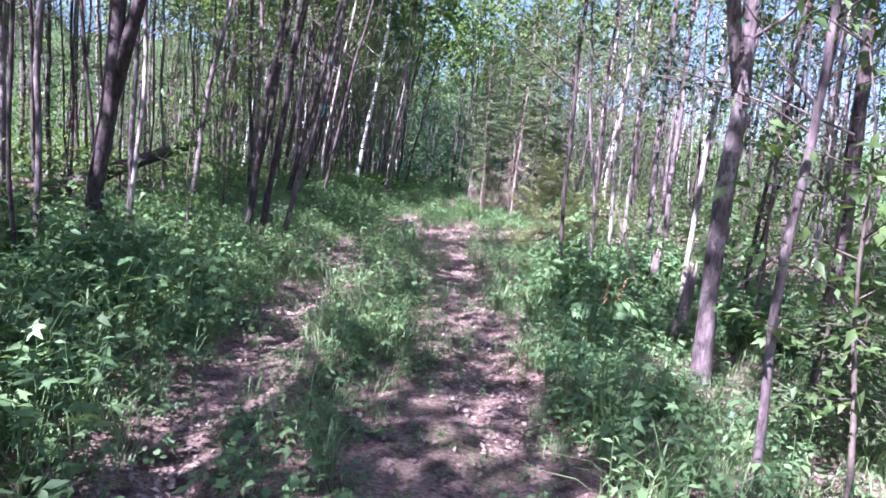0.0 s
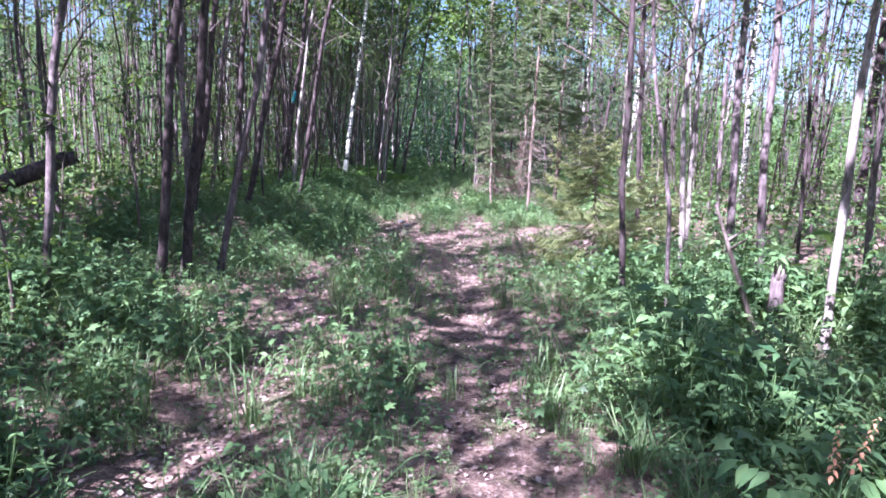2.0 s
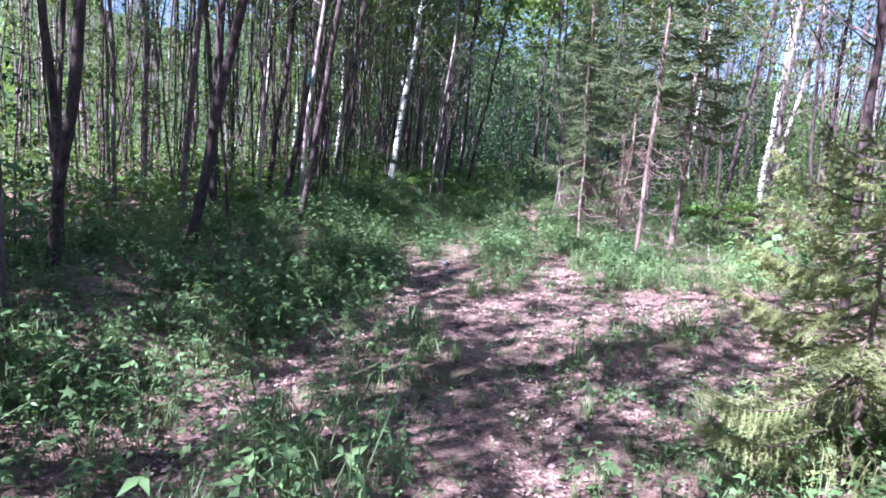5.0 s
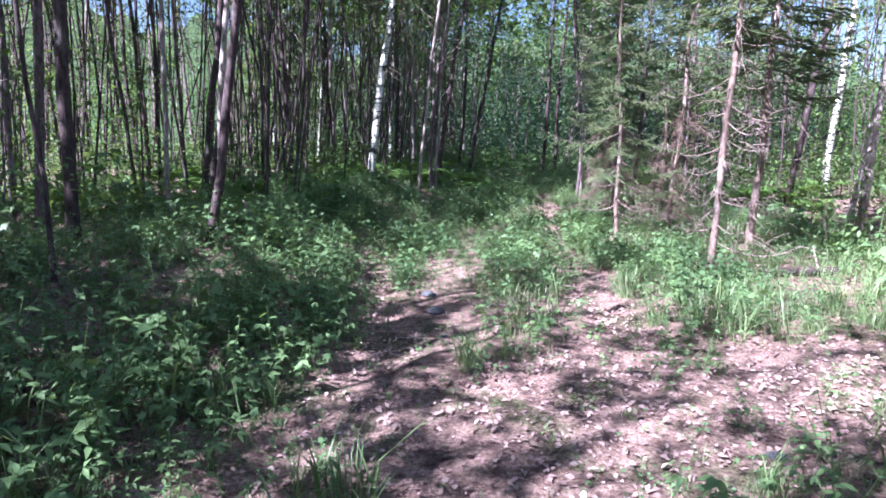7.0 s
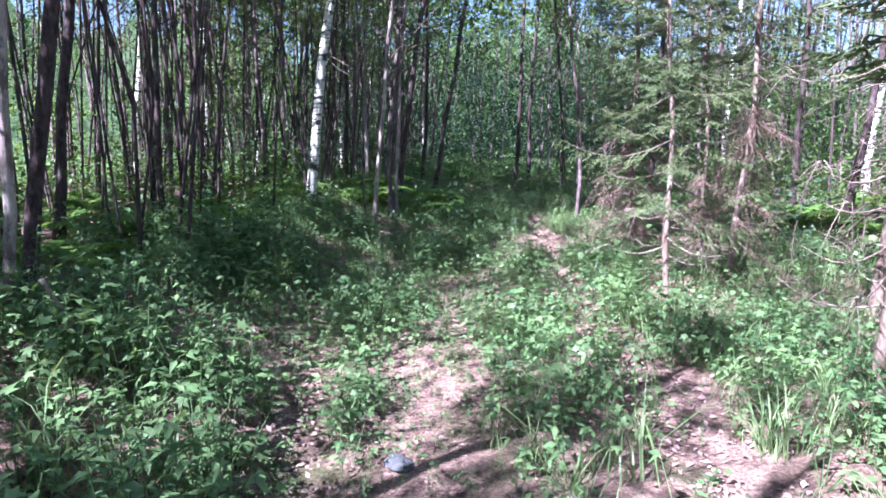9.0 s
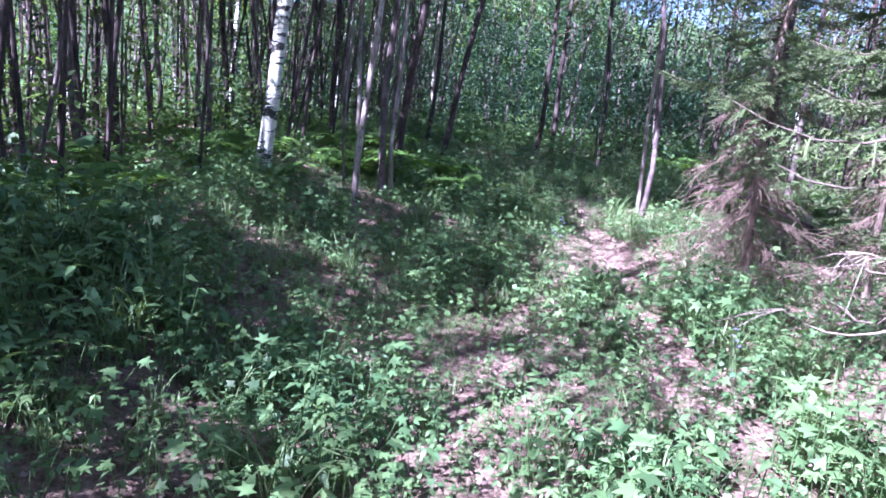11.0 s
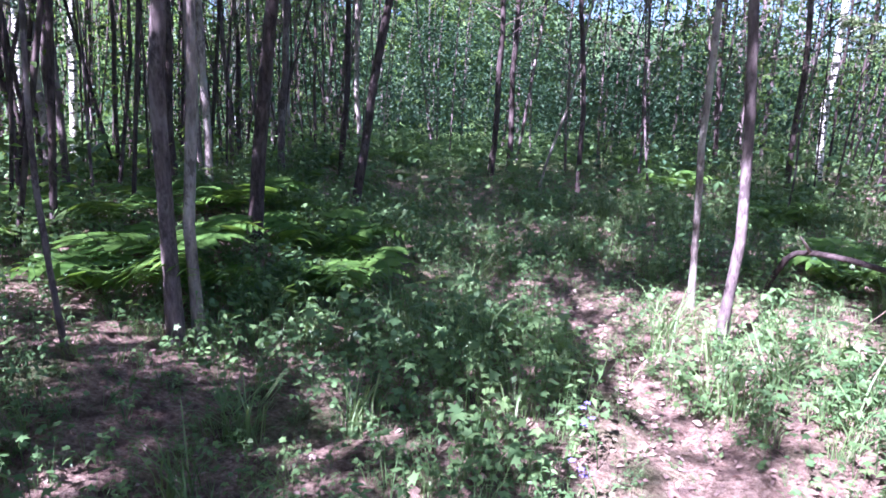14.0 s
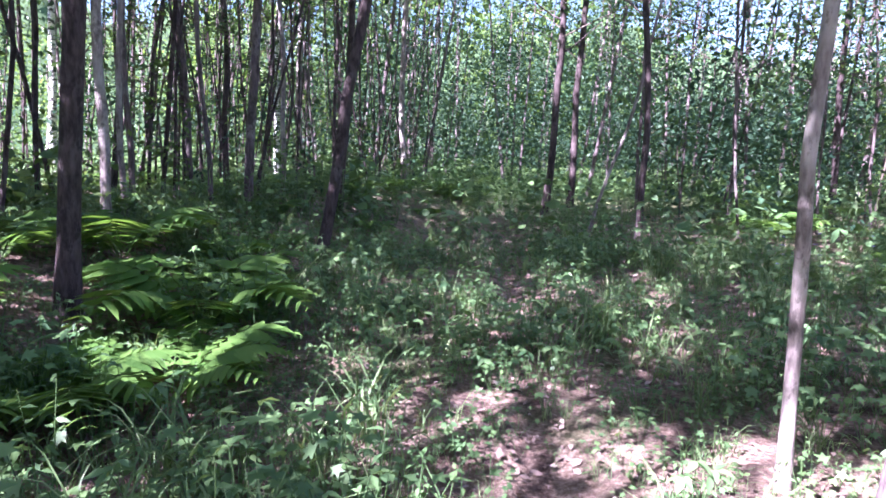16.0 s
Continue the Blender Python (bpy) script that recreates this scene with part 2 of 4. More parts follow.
def lobed_leaf():
    """A palmate leaf with five pointed lobes."""
    rim = [(0, 0, 0)]
    for a, r in ((-152, 0.4), (-118, 0.8), (-92, 0.38), (-58, 0.95), (-31, 0.48), (0, 1.08), (31, 0.48), (58, 0.95), (92, 0.38), (118, 0.8), (152, 0.4)):
        rim.append((0.72 * r * math.sin(radians(a)), 0.3 + 0.72 * r * math.cos(radians(a)), 0.05 * abs(math.sin(radians(a * 2.2))) - 0.12 * r * r))
    rim.append((0, 0.34, 0.02))
    n = len(rim) - 1
    return np.array(rim), np.array([(n, i, (i + 1) % n) for i in range(n)])


LEAF_FOUR = (np.array([(0, 0, 0), (-0.21, 0.38, 0.06), (0, 0.5, -0.02), (0.21, 0.38, 0.06), (0, 1, -0.18)]), np.array([(0, 2, 1), (0, 3, 2), (1, 2, 4), (2, 3, 4)]))
LEAF_LOBED = lobed_leaf()


def part(name, data, parent, label="", kind="", m=None):
    ob = new(name, data)
    ob.parent = parent
    if m is not None:
        ob.matrix_local = m
    return tagged(ob, label, "", "", kind)


# ---- the lie of the land ----


def ease(a, b, v):
    v = np.clip((v - a) / (b - a), 0, 1)
    return v * v * (3 - 2 * v)


def wave(x, y, k, seed):
    """Cheap smooth unevenness between -1 and 1."""
    r = np.random.default_rng(seed)
    out = 0
    for i in range(4):
        a, ph = r.uniform(0, 6.28), r.uniform(0, 6.28)
        kk = k * r.uniform(0.6, 1.7)
        out = out + np.sin(kk * (x * math.cos(a) + y * math.sin(a)) + ph)
    return out / 4


LEFT_RUT = [(-0.6, -3), (-0.75, 2), (-0.95, 4.6), (-1.05, 6.5), (-1.25, 9.5), (-1.45, 11), (-1.25, 12.6), (-0.9, 14.2), (-0.95, 15.5), (-1.25, 16.6), (-1.9, 17.9), (-2.2, 18.3)]
RIGHT_RUT = [(0.85, -3), (0.78, 2), (0.72, 5), (0.62, 8), (0.42, 10.5), (0.45, 12), (0.75, 14.5), (0.85, 16.4), (0.45, 18.6), (0.22, 20.2), (0.3, 21.8), (0.25, 23.2), (0.06, 24.6), (0.04, 25.9), (-0.15, 27), (-0.6, 33), (-1.0, 38)]
CLEARING = [(-0.1, 14.2), (0.8, 14.8), (2.6, 15.2)]
SPUR = [(1.2, 12.4), (2.4, 13.4), (4.2, 15.0)]


def from_line(line, x, y):
    best = np.full(np.shape(x), 1e9)
    for (ax, ay), (bx, by) in zip(line[:-1], line[1:]):
        dx, dy = bx - ax, by - ay
        s = np.clip(((x - ax) * dx + (y - ay) * dy) / (dx * dx + dy * dy), 0, 1)
        best = np.minimum(best, np.hypot(x - ax - s * dx, y - ay - s * dy))
    return best


WALKED = [(0.4, -1), (0.35, 2), (0.4, 7), (0.1, 11.5), (-0.3, 13.6), (-0.8, 16.8), (-1.05, 19.2), (-0.9, 21), (-0.4, 22.3), (0.1, 23.6)]


def bareness(x, y):
    """1 on the trodden soil, 0 where plants stand closed."""
    x, y = np.asarray(x, float), np.asarray(y, float)
    rag = 0.16 * wave(x, y, 4.0, 3) + 0.1 * wave(x, y, 11.0, 4)
    d = np.minimum(from_line(LEFT_RUT, x, y) - 0.08, from_line(RIGHT_RUT, x, y) - 0.08 + 0.09 * ease(19, 22, y) + 0.12 * ease(25, 27, y))
    d = np.minimum(d, from_line(CLEARING, x, y) - 0.7)
    d = np.minimum(d, from_line(SPUR, x, y) - 0.45)
    return 1 - ease(-0.05, 0.36, d + rag)


def land(x, y):
    """The ground's height."""
    x, y = np.asarray(x, float), np.asarray(y, float)
    bank = 0.28 + 0.24 * ease(9, 13, y) * (1 - ease(30, 40, y))
    h = 0.25 * ease(19, 26, y) + bank * ease(-1.5, -3.5, x) * (1 - ease(30, 60, np.abs(x)))
    h = h - 0.2 * ease(1.3, 2.6, x) * (1 - ease(7, 11, y)) * (1 - ease(6, 12, x))
    rough = 1 - ease(14, 40, np.hypot(x, y - 14))
    h = h + (0.05 * wave(x, y, 1.3, 1) + 0.02 * wave(x, y, 5.0, 2)) * (0.25 + 0.75 * rough)
    return h - 0.05 * bareness(x, y)


def axis(lo, hi, step, far):
    mid = np.arange(lo, hi + step / 2, step)
    grow = step * 1.28 ** np.arange(1, 32)
    out = np.cumsum(grow)
    out = out[out < far]
    return np.concatenate([lo - out[::-1], mid, hi + out])


gx, gy = axis(-6, 6, 0.12, 700), axis(-3, 36, 0.14, 700)
GX, GY = np.meshgrid(gx, gy)
GZ = land(GX, GY) + 0.008 * rng.normal(size=GX.shape) * (np.abs(GX) < 6)
i, j = np.meshgrid(np.arange(len(gy) - 1), np.arange(len(gx) - 1), indexing="ij")
w = len(gx)
geo = Geo().add(np.stack([GX, GY, GZ], -1), np.stack([i * w + j, i * w + j + 1, (i + 1) * w + j + 1, (i + 1) * w + j], -1).reshape(-1, 4))
tagged(new("ground", geo.mesh("ground", [GROUND])), "brown forest floor of leaf litter, soil and moss", "ground", kind="structure")

# ---- trees ----


def stem(height, lean, bend, seed, n=18, sway=0.075, crook=0.0):
    """Points of a trunk that stands at the origin. lean: metres across for each metre up. crook: metres by which the foot sweeps aside."""
    r = np.random.default_rng(seed)
    s = np.linspace(0, 1, n)
    z = s * height
    ph, ph2 = r.uniform(0, 6.28, 2)
    x = lean[0] * z + bend * np.sin(s * 3.0 + ph) * s * height * 0.1 + sway * np.sin(s * 11 + ph2) * s ** 0.4
    y = lean[1] * z + bend * np.cos(s * 2.6 + ph2) * s * height * 0.1 + sway * np.cos(s * 9 + ph) * s ** 0.4
    x = x + crook * (1 - np.exp(-z / 0.55)) + 0.02 * np.sin(z * 3.1 + ph)
    y = y + 0.02 * np.cos(z * 2.7 + ph2)
    x, y = x - x[0], y - y[0]
    return np.stack([x, y, z], -1)


def trunk_mesh(name, pts, dia, mat, sides=9, flare=1.25):
    n = len(pts)
    s = np.linspace(0, 1, n)
    r = dia / 2 * (1 - 0.8 * s ** 1.1)
    fine = np.linspace(0, 1, n * 2)
    p = np.stack([np.interp(fine, s, pts[:, k]) for k in range(3)], -1)
    r = np.interp(fine, s, r) * (1 + (flare - 1) * np.exp(-p[:, 2] / (dia * 1.3)))
    p = np.concatenate([[p[0] - (0, 0, 0.12)], p])
    r = np.concatenate([[r[0] * 1.15], r])
    return Geo().add(*tube(p, r, sides, 0.05)).mesh(name, [mat])


def sprig_cloud(geo, tips, ways, per, leaf, spread_by, r, mat=1, template=LEAF_TWO):
    """Leaves set round twig ends."""
    k = len(tips)
    n = k * per
    at = np.repeat(tips, per, 0) + np.repeat(ways, per, 0) * r.uniform(-0.9, 0.15, (n, 1)) + r.normal(size=(n, 3)) * spread_by
    rot = turns(r.uniform(0, 6.28, n), r.normal(-0.35, 0.5, n), r.normal(0, 0.5, n))
    geo.add(*spread(template, rot, at, leaf * r.uniform(0.6, 1.25, n)), mat)


def crown_mesh(name, seed, low, high, reach, limbs, per, leaf, mat, rise=0.55):
    """Limbs with twigs and leaves round an upright axis: uneven, with gaps."""
    r = np.random.default_rng(seed)
    geo = Geo()
    tips, ways = [], []
    for k in range(limbs):
        s = (k + r.uniform(0, 0.9)) / limbs
        z = low + (high - low) * s
        a = k * 2.4 + r.normal(0, 0.5)
        length = reach * (1.05 - 0.75 * s) * r.uniform(0.55, 1.2)
        out = np.array([math.cos(a), math.sin(a), 0])
        u = np.linspace(0, 1, 5)[:, None]
        pts = np.array([0, 0, z]) + out * length * u + np.array([0, 0, 1]) * length * (rise * u + 0.15 * u * u * r.uniform(-1.6, 1)) + r.normal(size=(5, 3)) * 0.05 * u
        geo.add(*tube(pts, np.linspace(0.004 + 0.0045 * length, 0.002, 5), 4, 0, False), 0)
        for q in range(5):
            v = r.uniform(0.35, 1.0)
            p = pts[0] + (pts[-1] - pts[0]) * v
            t = np.array([math.cos(a + r.normal(0, 1.0)), math.sin(a + r.normal(0, 1.0)), r.uniform(-0.2, 0.7)]) * length * r.uniform(0.2, 0.45)
            geo.add(*tube(np.stack([p, p + t]), [0.007, 0.003], 3, 0, False), 0)
            tips.append(p + t)
            ways.append(t)
    tips, ways = np.array(tips), np.array(ways)
    under = tips[:, 2] < 6.0
    sprig_cloud(geo, tips[under], ways[under], per, leaf, 0.11, r, 1, LEAF_FOUR)
    sprig_cloud(geo, tips[~under], ways[~under], max(3, per // 4), leaf * 2.4, 0.14, r, 1)
    return geo.mesh(name, [TWIG, mat])


CROWNS = [crown_mesh("crown", 100 + k, 2.5, 12.0, 2.0, 19, 20, 0.085, LEAF if k % 3 else LEAF_DEEP_SHADE) for k in range(5)]
CROWNS_LOW = [crown_mesh("crown", 140 + k, 1.4, 10.5, 1.6, 21, 20, 0.08, LEAF if k % 3 else LEAF_DEEP_SHADE) for k in range(4)]
CROWNS_THIN = [crown_mesh("crown", 160 + k, 3.0, 12.5, 1.1, 13, 16, 0.07, LEAF) for k in range(3)]

TREES = []


def tree(x, y, dia, lean, height=11.5, mat=None, bend=0.25, seed=0, crown=None, label="", name="tree", fork=None, z=None, crook=0.0):
    """A deciduous tree: trunk, a few bare limbs, crown."""
    root = new(name)
    root.location = (x, y, float(land(x, y)) if z is None else z)
    pts = stem(height, (lean, 0.0), bend, seed, crook=crook)
    part("trunk", trunk_mesh("trunk", pts, dia, mat or BARK_GREY), root)
    r = np.random.default_rng(seed + 5000)
    for k in range(3):
        s = r.uniform(0.2, 0.42)
        p = np.array([np.interp(s, np.linspace(0, 1, len(pts)), pts[:, c]) for c in range(3)])
        a = r.uniform(0, 6.28)
        ln = r.uniform(0.5, 1.3)
        u = np.linspace(0, 1, 6)[:, None]
        q = p + np.array([math.cos(a), math.sin(a), 0]) * ln * u + np.array([0, 0, 1.0]) * ln * (0.5 * u + 0.3 * u * u) + r.normal(size=(6, 3)) * 0.03 * u
        part("limb", Geo().add(*tube(q, np.linspace(dia * 0.1 + 0.003, 0.003, 6), 5)).mesh("limb", [mat or BARK_GREY]), root)
    if fork:
        at, way = fork
        i = int(at * (len(pts) - 1))
        u = np.linspace(0, 1, 9)[:, None]
        q = pts[i] + np.array([way, 0.02, 0]) * (height - pts[i][2]) * (u ** 0.8) + np.array([0, 0, 1.0]) * (height - pts[i][2]) * u
        part("stem", Geo().add(*tube(q, dia * 0.4 * (1 - 0.8 * u[:, 0]), 8, 0.04)).mesh("stem", [mat or BARK_GREY]), root)
    if crown is not False:
        src = CROWNS[seed % len(CROWNS)] if crown is None else crown
        k = height / 12.0
        tilt = math.atan(lean)
        part("crown", src, root, kind="stuff", m=Matrix.Rotation(tilt, 4, "Y") @ Matrix.Rotation(seed * 1.7, 4, "Z") @ Matrix.Diagonal((k, k, k, 1)))
    tagged(root, label or "slender deciduous tree with grey-brown bark and green crown", "tree", "trees of the wood")
    TREES.append((x, y))
    return root


D, G, P = BARK_DARK, BARK_GREY, BARK_PALE
# x, y, trunk across, lean, bark, height
SUNLIT = [(1.3, 2.4, 3.2, 5.2), (-1.4, 3.6, -0.6, 5.2), (0.0, 5.0, 1.2, 7.4), (-2.2, 6.6, -0.6, 9.2), (-3.2, 7.6, -2.0, 9.4), (1.2, 9.0, 2.8, 12.0), (-1.9, 10.3, -0.7, 11.7), (-2.2, 17.2, -1.0, 18.6), (0.2, 13.2, 2.6, 14.8), (-0.6, 14.6, 0.6, 15.6), (-0.8, 16.4, 1.0, 19.6), (-1.3, 19.6, 1.9, 21.8), (0.0, 21.8, 1.6, 23.8), (0.0, 24.1, 1.6, 25.8), (-2.8, 24.8, -1.7, 25.8)]     # x0, y0, x1, y1: openings in the canopy let the sun in here


def thin_at(x, y):
    """Whether a crown here would shade one of those places."""
    reach = 1 / math.tan(radians(SUN_UP))
    for h in (6.0, 8.5):
        p, q = x + SUN_WAY.x * h * reach, y + SUN_WAY.y * h * reach
        if any(a - 0.85 <= p <= e + 0.85 and s - 0.85 <= q <= t + 0.85 for a, s, e, t in SUNLIT):
            return True
    return False


for n, (x, y, dia, lean, mat, high) in enumerate([
        (-3.05, 5.05, 0.045, 0.01, D, 7.5), (-3.42, 5.8, 0.075, 0.04, G, 10), (-3.07, 6.76, 0.06, 0.1, P, 9),
        (-2.74, 9.58, 0.12, 0.13, D, 12.5), (-2.6, 9.86, 0.13, 0.165, D, 12), (-2.35, 10.15, 0.1, 0.2, G, 12), (-3.68, 12.6, 0.12, 0.2, D, 12), (-3.85, 12.9, 0.1, 0.02, D, 12),
        (-3.47, 14.4, 0.14, 0.22, D, 12.5), (-3.5, 17.6, 0.09, 0.135, P, 12), (-5.06, 16.84, 0.12, 0.15, G, 12), (-6.5, 18.0, 0.1, 0.05, G, 11),
        (-4.3, 16.4, 0.15, 0.07, D, 12.5), (-4.3, 18.0, 0.075, 0.065, P, 11), (-5.3, 20.5, 0.14, 0.12, D, 13),
        (2.02, 3.3, 0.06, 0.03, G, 7.5), (1.93, 9.26, 0.075, -0.016, D, 11), (3.73, 11.14, 0.12, 0.02, G, 12), (7.16, 14.44, 0.2, 0.09, D, 13),
        (4.26, 7.68, 0.07, 0.1, G, 10), (3.4, 8.4, 0.09, 0.08, P, 11), (3.84, 10.56, 0.11, -0.02, G, 12), (2.9, 10.55, 0.08, 0.02, P, 11),
        (2.38, 9.3, 0.055, -0.05, G, 9), (4.7, 21.2, 0.15, 0.05, P, 12.5), (4.69, 24.1, 0.15, 0.16, D, 12),
        (3.6, 15.0, 0.11, -0.01, D, 12), (5.08, 22.42, 0.12, 0.17, P, 12),
        (-2.24, 22.8, 0.07, 0.115, P, 11), (-4.69, 21.62, 0.1, 0.06, D, 11),
        (-4.78, 22.03, 0.05, 0.25, G, 8), (-5.24, 23.89, 0.11, -0.01, D, 12), (9.6, 38.0, 0.06, 0.025, P, 10),
        (9.0, 40.0, 0.09, 0.035, G, 12), (-2.48, 26.28, 0.14, 0.15, D, 13), (-2.13, 29.1, 0.14, 0.19, D, 13), (-0.1, 35.2, 0.17, 0.075, D, 13),
        (0.38, 36.2, 0.17, 0.065, D, 13), (-2.63, 23.95, 0.035, -0.02, G, 7), (1.9, 24.6, 0.1, 0.06, D, 11), (-3.97, 28.19, 0.13, 0.02, D, 13),
        (-3.84, 28.65, 0.07, 0.03, P, 11), (-3.23, 29.83, 0.12, 0.1, G, 12), (-2.65, 31.15, 0.12, 0.09, D, 12), (-3.34, 37.6, 0.16, 0.0, P, 13),
        (-3.3, 29.2, 0.06, -0.01, G, 10), (-4.9, 35.3, 0.15, 0.015, P, 13), (1.07, 31.1, 0.1, 0.0, D, 12), (0.5, 31.5, 0.055, 0.28, P, 8)]):
    what = {D: "dark brown", G: "grey-brown", P: "pale grey"}[mat]
    size = "thin young" if dia < 0.07 else "slender" if dia < 0.12 else "tall"
    tree(x, y, dia * 0.82, lean, high, mat, 0.16 + 0.09 * (n % 3), 20 + n, crown=CROWNS_THIN[n % 3] if thin_at(x, y) else None,
         label=f"{size} deciduous tree with {what} bark among undergrowth")

tree(-3.2, 6.3, 0.165, 0.125, 12.5, BARK_DARK, 0.12, 301, label="tall dark-barked tree forking into two stems", fork=(0.12, 0.17))
tree(-3.1, 8.3, 0.075, 0.15, 8.5, BARK_GREY, 0.7, 302, label="thin crooked young tree with flaking grey bark")
tree(2.48, 5.25, 0.145, 0.005, 12.5, BARK_GREY, 0.2, 303, crown=CROWNS_THIN[0], label="pink-grey smooth-barked tree beside the trail", fork=(0.2, -0.12))
tree(-3.2, 16.95, 0.095, 0.205, 12, BARK_DARK, 0.1, 306, crown=CROWNS_THIN[1], label="dark slender tree in the herbs beside the fork")
marked = tree(-4.1, 18.55, 0.12, 0.2, 12, BARK_DARK, 0.1, 304, crown=CROWNS_THIN[2], label="dark slender tree with a teal paint mark")
birch = tree(-3.43, 23.6, 0.15, 0.15, 13.5, BARK_BIRCH, 0.1, 305, name="birch", label="white-barked birch with black scars, leaning slightly")
for n, (x, y, dia, lean) in enumerate([(-9.5, 29, 0.17, 0.12), (-8.0, 33, 0.15, 0.08), (-6.6, 38, 0.16, 0.05), (-11, 36, 0.17, 0.05), (6.5, 27, 0.15, 0.05), (8.5, 22, 0.16, 0.04), (5.8, 33, 0.14, 0.03)]):
    tree(x, y, dia, lean, 13, BARK_BIRCH, 0.15, 320 + n, name="birch", label="white-barked birch deep in the wood")

tree(0.76, 24.8, 0.062, -0.075, 12, BARK_GREY, 0.04, 331, crown=CROWNS_THIN[1], crook=0.2, label="pink-grey tree with a swept foot beside the trail")
tree(0.88, 25.6, 0.05, -0.05, 10, BARK_PALE, 0.05, 332, crown=CROWNS_THIN[2], crook=0.09, label="thin pale tree with a swept foot in the grass")

tree(-2.3, 24.38, 0.085, 0.1, 12, BARK_GREY, 0.06, 333, crook=-0.13, label="grey tree with a bent foot, close beside another")
tree(-2.22, 24.48, 0.065, 0.1, 11.5, BARK_PALE, 0.06, 334, crook=-0.05, label="pale slender tree close beside a bent one")

# teal mark on the trunk: a thin sleeve
pts = stem(12, (0.2, 0.0), 0.1, 304)
s = np.linspace(2.16, 2.42, 5) / 12
q = np.stack([np.interp(s, np.linspace(0, 1, len(pts)), pts[:, c]) for c in range(3)], -1)
part("paint_mark", Geo().add(*tube(q, np.full(5, 0.054), 10, 0.02)).mesh("paint_mark", [PAINT]), marked, "faded teal paint band")


def thicket():
    """The rest of the wood: copies of a few trees near the trail, a joined wood farther off."""
    protos, light = [], []
    for k in range(10):
        mat = (BARK_DARK, BARK_GREY, BARK_PALE, BARK_DARK)[k % 4]
        crown = CROWNS_THIN[k % 3] if k > 6 else CROWNS_LOW[k % 4] if k % 2 else CROWNS[k % 5]
        dia = (0.055, 0.08, 0.04, 0.095, 0.065, 0.035, 0.08, 0.055, 0.04, 0.07)[k]
        t = tree(-16 - k * 1.5, -9 - k % 3, dia, 0.05 * (k % 3), 11 + k % 3, mat, 0.3, 400 + k, crown=crown,
                 label="slender deciduous tree of the wood with green crown")
        (light if k > 6 else protos).append(t)
    leafy_low = [protos[1], protos[3], protos[5]]
    r = np.random.default_rng(11)
    placed = list(TREES)
    made = 0
    far = []
    for tries in range(16000):
        x, y = r.uniform(-26, 28), r.uniform(-14, 72)
        left = x < 0.2
        side = -2.9 if left else 3.0
        if y > 30:
            side = -3.3 - 0.02 * (y - 30) if x < -0.7 else 1.4
            left = x < -0.7
        if y < 3:
            side = (-3.2 if y > -1.5 else -1.6) if left else 3.4
        if left and 17 < y < 27:
            side = -4.3
        if (left and x > side) or (not left and x < side):
            if not (y > 39.5 and r.random() < 0.7):
                continue
        # the second region lies unseen behind the start; its trees are added for shade
        close = math.hypot(x * 1.15, (y - 17) * 0.62) < 12.5 or (-8.5 < x < -0.5 and -9 < y < 3)
        gap = (0.6 if left else 0.8) if close and y > 3 else 0.95 if close else 1.15
        if 16.5 < y < 24 and 0.4 < x < 3.5 or (10.4 < y < 13 and 0.8 < x < 3.1) or (11.5 < y < 17 and 0 < x < 5 and r.random() < 0.8):
            continue
        if x > 2.0 and r.random() < 0.4 * float(ease(5, 9, y)) and y < 30:
            continue
        if any((x - a) ** 2 + (y - b) ** 2 < gap * gap for a, b in placed):
            continue
        if not close:
            if len(far) < 420:
                far.append((x, y))
                placed.append((x, y))
            continue
        if made >= 200:
            continue
        placed.append((x, y))
        made += 1
        k = r.uniform(0.72, 1.12)
        pool = light if thin_at(x, y) else leafy_low if (x > 1.3 and y > 27) or r.random() < 0.3 else protos
        src = pool[int(r.integers(len(pool)))]
        copy_thing(src, Matrix.Translation((x, y, float(land(x, y)))) @ Matrix.Rotation(r.uniform(0, 6.28), 4, "Z") @ Matrix.Diagonal((k, k, k * r.uniform(0.9, 1.1), 1)))
    return placed, far


PLACED, FAR = thicket()
# trees added to shade the start of the walk and the trail's far end
for n, (x, y, dia, high) in enumerate([(-4.2, -1.2, 0.1, 11), (-5.4, -2.6, 0.12, 12), (-6.2, -0.4, 0.09, 11.5), (-4.9, 0.6, 0.1, 12), (-7.2, -2.0, 0.13, 12.5), (-3.4, -3.2, 0.1, 11), (-5.8, -4.8, 0.12, 12.5), (-6.6, 1.4, 0.1, 12), (-5.2, 23.2, 0.06, 11), (-4.6, 24.8, 0.07, 12), (-6.2, 24.6, 0.08, 12), (-5.4, 26.2, 0.06, 11.5), (-4.7, 27.4, 0.07, 12), (-6.6, 27.2, 0.08, 12), (-3.95, 28.9, 0.06, 11), (-5.6, 28.6, 0.08, 12)]):
    tree(x, y, dia, 0.03, high, BARK_GREY, 0.2, 360 + n, crown=CROWNS[n % 5], label="tall grey-barked tree with a full green crown, added for shade")


